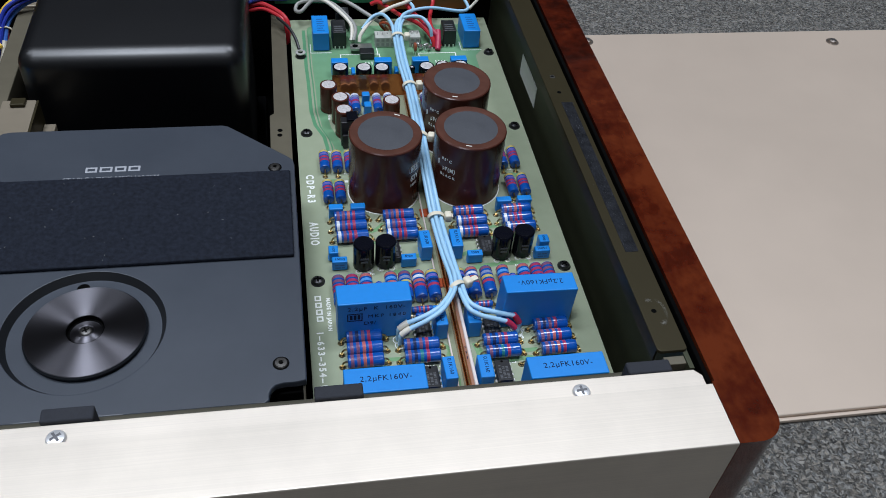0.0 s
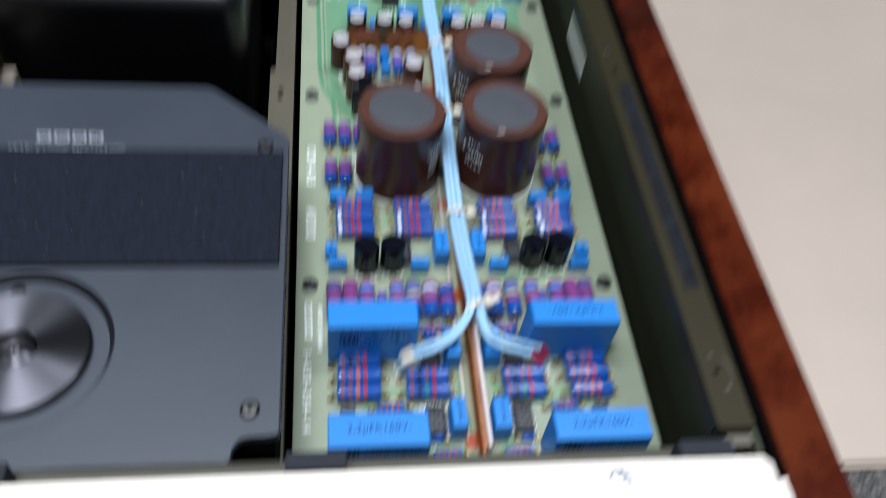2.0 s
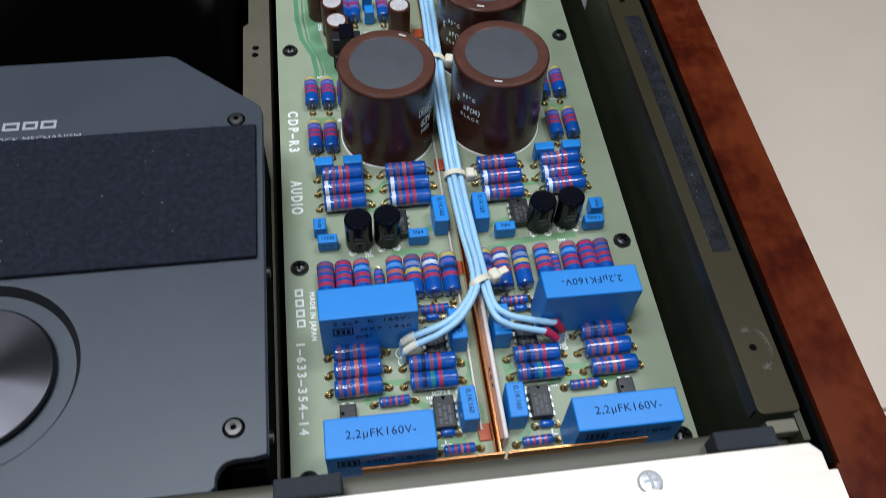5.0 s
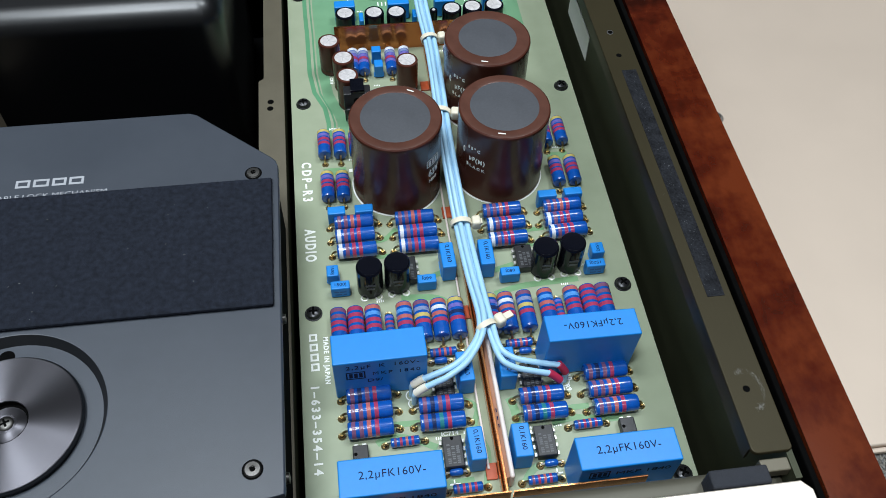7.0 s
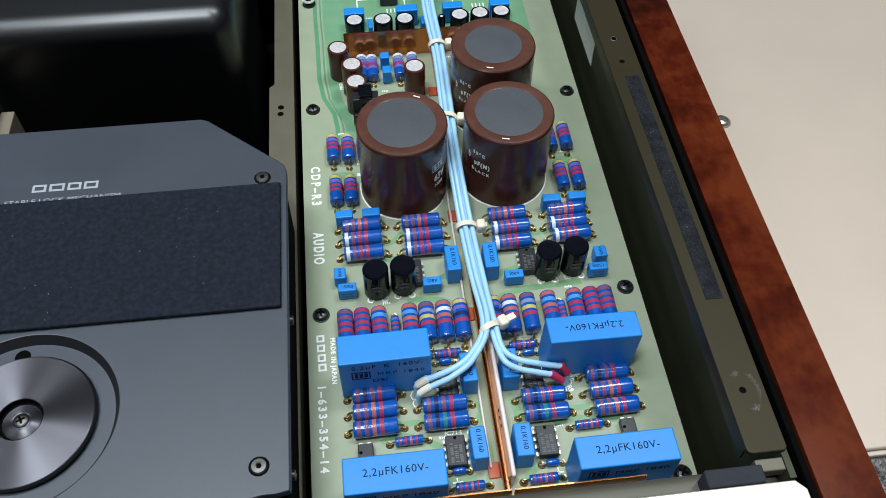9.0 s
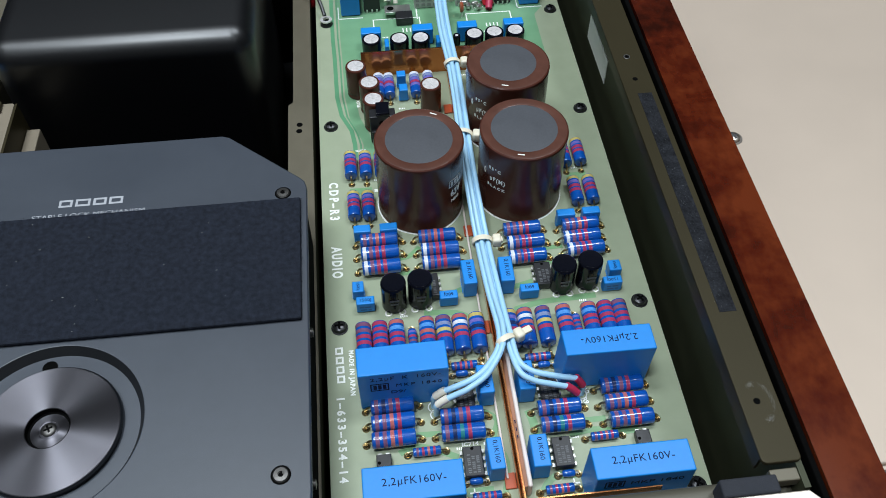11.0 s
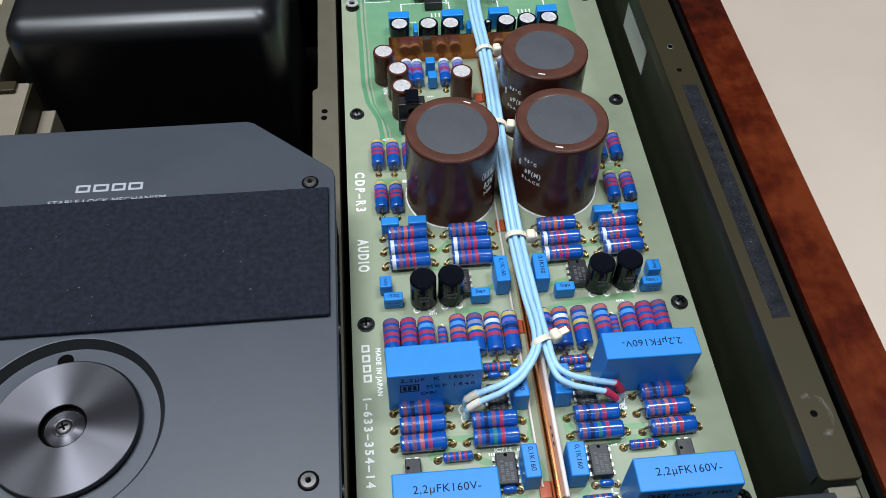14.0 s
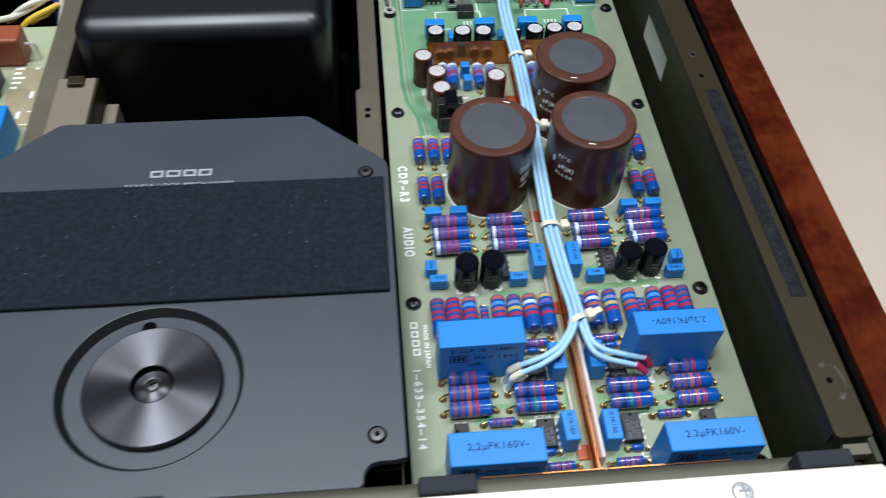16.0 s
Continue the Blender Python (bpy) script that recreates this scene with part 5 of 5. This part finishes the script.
right = jack_board(50.0, 93.2, 16.6, 38.2, 200.0, "green jack board with gold wire lugs at the rear")
for jx in (58.0, 79.6):
    blob(right, jx - 0.4, 200.0, 27.0, 1.7, 1.7)
    loop_lug(right, jx + 1.9, 200.0, 27.4)
    loop_lug(right, jx + 5.4, 200.0, 27.4)
    for dx in (0, 3.6):
        blob(right, jx + dx, 200.0, 20.0, 0.9, 1.8, "gold", 0.7)
    part("ring_pad", lathe([(0.9, 0), (0.95, 0.2), (1.5, 0.2), (1.6, 0)], 18), M["tin"], right, m=at(jx + 4.6, 200.0, 32.6, 0, 90))
bars(right, [(67.6, 0, 70.4, 1.4), (71.4, 0, 75.0, 1.4), (67.0, -2.6, 69.0, -1.0), (70.2, -2.6, 75.4, -1.0)], 0.0, M["silk"], m=at(0, 200.0, 21.4, 0, 90), split=True)
backer = thing("backing_plate", "orange brown insulating plate behind the jack boards", "plate")
part("plate", box(44.6, 203.6, 2, 97.0, 204.6, 39.5, 0.2), M["plate_orange"], backer)


# ---- wiring ----
def zip_tie(x, y, z, rz, r=3.3, tail=3.0, flip=1):
    t = thing("cable_tie", "cream nylon cable tie round the wires", "cable tie", "cable ties", m=at(x, y, z, rz))
    part("loop", lathe([(r, -0.95), (r + 0.4, -0.95), (r + 0.45, 0.95), (r, 0.95), (r, -0.95)], 28, axis="y"), M["tie_nylon"], t, m=Matrix.Diagonal((0.93, 1, 0.74, 1)))
    part("lock_head", box(flip * (r + 0.1) if flip > 0 else -(r + 3.2), -2.0, -1.6, (r + 3.0) if flip > 0 else -(r + 0.1), 1.7, 2.2, 0.75, 3), M["tie_nylon"], t)
    part("tail_end", box(flip * (r + 3.0) if flip > 0 else -(r + 3.0 + tail), -1.1, -0.2, (r + 3.0 + tail) if flip > 0 else -(r + 3.0), 1.1, 1.0, 0.25), M["tie_nylon"], t)


loom = thing("wire_loom", "bundle of light blue signal wires along the board", "wiring")
SPINE = [(51.2, -17, 12.4), (50.6, 3, 9.6), (50.0, 24, 8.4), (49.0, 45, 14), (48.8, 66, 17.5), (49.6, 90, 16.2), (50.0, 111, 13.8), (49.4, 135, 12.8), (50.0, 158, 12.0)]
OFFS = [(-1.75, 0.0, 0.0), (-0.45, 0, 1.2), (0.6, 0, -0.5), (1.8, 0, 0.5)]
FRONT = [
    [(30.6, -31.6, 9.0), (33.4, -31.4, 10.2), (39.2, -30.2, 12.0), (44.5, -26.6, 13.0)],
    [(31.2, -33.9, 8.2), (33.9, -33.6, 9.6), (38.2, -32.8, 11.6), (45.0, -28.2, 12.8)],
    [(67.8, -33.8, 8.4), (62.8, -33.4, 10.2), (57.2, -32.2, 11.6), (53.3, -28.9, 12.8)],
    [(71.0, -31.6, 8.8), (62.2, -30.7, 11.2), (57.1, -29.2, 12.2), (53.9, -25.8, 13.0)],
]
SLEEVE_END = [(27.9, -31.8, 6.6), (28.4, -34.4, 6.0), (70.9, -34.8, 5.6), (73.0, -32.3, 5.6)]
REAR = [
    [(48.0, 168, 13.6), (44.5, 177, 14.2), (39, 178, 12.4), (33, 173, 8)],
    [(50.4, 168, 13.8), (54.0, 172.5, 14.6), (64, 174.5, 14.0), (69, 170, 10), (70, 168, 2)],
    [(52.1, 168, 13.8), (56.6, 176, 15.6), (70.5, 183, 14.4), (87.7, 186, 10.6), (93.0, 189, 10.6), (91.6, 194, 13.0), (88.3, 199.6, 16.4)],
    [(53.0, 168, 13.6), (57, 177, 13.4), (62, 186, 12.6), (60, 196, 12)],
]
for k in range(4):
    o = Vector(OFFS[k])
    body = [Vector(p) + o * (0.92 if 2 < i < 7 else 1.0) for i, p in enumerate(SPINE)]
    part("wire", tube([*FRONT[k], *body, *REAR[k]], 0.92, 10, 7), M["wire_blue"], loom)
for k, col in enumerate(("wire_cream", "wire_cream", "sleeve_red", "sleeve_red")):
    top, low = Vector(FRONT[k][0]), Vector(SLEEVE_END[k])
    along = (low - top).normalized()
    part("end_sleeve", tube([top - along * 0.6, (top + low) / 2 + Vector((0, 0, 0.25)), low], 1.18, 12, 4), M[col], loom, "cream heat-shrink sleeve" if k < 2 else "dark red heat-shrink sleeve")
    foot = Vector((low.x + along.x * 0.5, low.y + along.y * 0.5, 0.2))
    part("wire_end", tube([low - along * 0.4, low + along * 0.5 - Vector((0, 0, 0.5)), (low + foot) / 2 + along * 0.15, foot], 0.85, 10, 4), M["wire_blue"], loom)
    silk_ring(foot.x, foot.y, 1.5)
zip_tie(51.2, -18.5, 12.4, 24, 3.1, flip=1)
zip_tie(50.0, 24.2, 8.4, 0, 3.4, tail=0.6)
zip_tie(48.9, 67.0, 17.6, -12, 3.1, tail=2.0)
zip_tie(50.0, 111.2, 13.8, 4, 3.2, tail=0.4)
zip_tie(50.0, 158.0, 12.0, 0, 3.3, tail=0.2)

rearwires = thing("wire_loom", "cream, grey and red wires at the board rear", "wiring")
for pts, r, col in (
    ([(31.2, 167.5, 3.6), (31.6, 169.5, 6), (34.4, 173, 8.4), (39.9, 179, 11.2), (49.2, 186, 13.0), (59.8, 192, 13.6), (67.4, 198.5, 16.3)], 1.0, "wire_cream"),
    ([(28.2, 169.4, 3.4), (29.7, 176, 7.3), (25.5, 182, 11), (18, 190, 14), (8.5, 195, 13), (0.9, 196, 10.8), (-1.1, 192, 9.0), (1.7, 189, 9.8), (5.5, 192, 12.2), (11, 198, 14)], 1.0, "wire_grey"),
    ([(27.0, 170, 3), (27.6, 177, 8), (22, 184, 12), (14, 192, 14.6), (6, 196.5, 13.6)], 1.0, "wire_cream"),
    ([(40, 198, 8.6), (44, 197, 10.4), (49, 193, 9.4), (55, 187, 8.0), (61, 180, 8.6), (66, 174, 8.0), (70, 168.5, 5.0), (71.5, 166, 1)], 1.15, "wire_red"),
    ([(74.9, 200, 17.4), (74.0, 194, 12.0), (71.4, 186, 8.6), (70.4, 178, 7.6), (72.0, 171, 5), (73, 167, 1)], 1.1, "wire_red"),
    ([(58, 199, 14), (59.4, 193, 10.8), (62.4, 186, 9.4), (67.0, 178, 8.4), (71.5, 171, 5.6), (74.4, 166, 1)], 1.15, "wire_red"),
    ([(46, 178, 7), (36, 186, 10), (28, 193, 12), (22, 198, 12)], 1.1, "wire_grey"),
    ([(46, 194, 12), (54, 195, 14), (62, 196, 14), (66, 199, 16)], 1.1, "wire_grey"),
    ([(93.6, 188.6, 10.5), (98.1, 191, 14.1), (100.4, 192, 17)], 0.8, "wire_cream"),
    ([(47, 178, 3), (43, 177, 8.5), (46.5, 175, 10), (50, 176, 3)], 0.7, "tag_orange"),
    ([(48, 180, 3), (44, 179, 9), (48.5, 177, 10.5), (52, 178, 3)], 0.7, "wire_brown"),
):
    part("wire", tube(pts, r, 9, 6), M[col], rearwires)
for pts in ([(66.4, 176.5, 9.0), (70.2, 172.6, 7.4), (73.6, 169.4, 5.2)], [(73.8, 172.4, 6.8), (73.4, 167.4, 4.4), (72.6, 162.6, 1.2)]):
    part("end_sleeve", tube(pts, 1.6, 12, 5), M["sleeve_red"], rearwires, "dark red heat-shrink sleeve")
side = thing("wire_loom", "blue, yellow and red wires leaving the transformer", "wiring")
for pts, r, col in (
    ([(-26, 193, 16.0), (-20, 195, 16.4), (-13, 198, 14.6), (-5, 203, 11.6)], 1.05, "wire_navy"),
    ([(-26, 194, 18.4), (-20, 196, 18.4), (-13, 199, 16.4), (-5, 203.4, 13.4)], 1.0, "wire_yellow"),
    ([(-26, 192, 13.6), (-20, 194, 14.6), (-13, 197, 13.0), (-5, 202.8, 9.6)], 1.05, "wire_navy"),
    ([(-26, 193, 14.8), (-20, 193.6, 15.6), (-13, 196.6, 14.8), (-5, 202.6, 10.8)], 0.95, "wire_cream"),
    ([(-26, 193, 11), (-20, 193.4, 12.4), (-15, 192, 11.4), (-9, 187.6, 9.6), (-5.8, 183.8, 7.0), (-5.4, 181.6, 2.6), (-6.0, 181, -4)], 1.2, "wire_red"),
    ([(-26, 191.6, 9), (-19, 191.4, 10.4), (-13, 188.6, 9.4), (-8, 184.4, 7.4), (-6.4, 181.6, 2), (-6.6, 181, -5)], 1.0, "wire_red"),
    ([(-10.9, 184, 9.2), (-5.4, 176, 8.1), (-2.2, 169, 5.8), (-0.6, 163, 3.0)], 0.8, "wire_black"),
):
    part("wire", tube(pts, r, 9, 6), M[col], side)
part("ring_lug", lathe([(1.4, 2.0), (2.6, 2.0), (2.6, 2.5), (1.4, 2.5)], 18), M["tin"], side, m=at(0, 160.6, 0.2))
far = thing("wire_loom", "multicoloured twisted mains wires beside the transformer", "wiring")
LOOM = [(-119, 184, 24), (-127, 182, 24.6), (-134, 180, 22.8), (-140.5, 177, 18.6), (-143.6, 173.5, 13.2), (-144.6, 170, 7.8), (-145, 167, 2), (-145.4, 165, -5), (-145.6, 164, -12)]
for k, col in enumerate(("wire_navy", "wire_yellow", "wire_red", "wire_red", "wire_blue_dark", "wire_navy")):
    pts = []
    for i, p in enumerate(LOOM):
        a = 2 * math.pi * k / 6 + 0.55 * i
        sp = 1.0 if 3 < i < 6 else 1.35
        pts.append((p[0] + sp * 1.9 * math.cos(a), p[1] + 0.9 * math.cos(a + 1), p[2] + sp * 1.9 * math.sin(a)))
    part("wire", tube(pts, 1.08, 9, 6), M[col], far)
for k, (col, pts) in enumerate((
    ("wire_cream", [(-145, 171, 9), (-149, 168, 8.6), (-156, 164, 6.4), (-163, 161, 4.6), (-171, 160, 3.2), (-176, 160, 0)]),
    ("wire_brown", [(-146, 172, 10.5), (-151, 169, 9.8), (-157, 165, 7.6), (-163, 162.6, 3.4), (-168, 162, 1)]),
    ("wire_cream", [(-146, 170, 7.5), (-151, 167, 8.4), (-158, 163, 8.0), (-166, 162, 3.0), (-172, 163, 1)]),
    ("wire_yellow", [(-145, 166, 6.5), (-149, 163, 6.0), (-154, 161, 4.6), (-158, 160, 2.6), (-161, 160, 0)]),
    ("wire_cream", [(-143.4, 168, 8), (-144.6, 165, 3), (-146.6, 163, -3), (-147, 162, -9)]),
    ("wire_brown", [(-141.8, 169, 6), (-142.4, 166, 1), (-143, 164, -5), (-143.4, 163, -10)]),
    ("wire_yellow", [(-147.6, 166, 5), (-151, 163, 3.4), (-154, 162, 2.6), (-158, 162, 0)]),
)):
    part("wire", tube(pts, 1.2, 9, 6), M[col], far)
zip_tie(-144.0, 171.6, 10.4, 18, 4.1, tail=1.6, flip=-1)
for k, (x, y) in enumerate(((61.5, 167), (66.5, 166), (68.0, 163.5), (63.5, 164.5))):
    b = thing("bead_capacitor", "small silvery bead part on the board", "capacitor", "silvery beads")
    part("body", lathe([(0, -1.6), (0.9, -1.3), (1.1, 0), (0.9, 1.3), (0, 1.6)], 14, axis="x"), M["silver_metal"], b, m=at(x, y, 2.0, 25 * k))
    part("lead_wire", tube([(x - 1.8, y, 1.8), (x - 2.2, y, 0)], 0.3, 6, 0), M["tin"], b)
    part("lead_wire", tube([(x + 1.8, y, 1.8), (x + 2.2, y, 0)], 0.3, 6, 0), M["tin"], b)
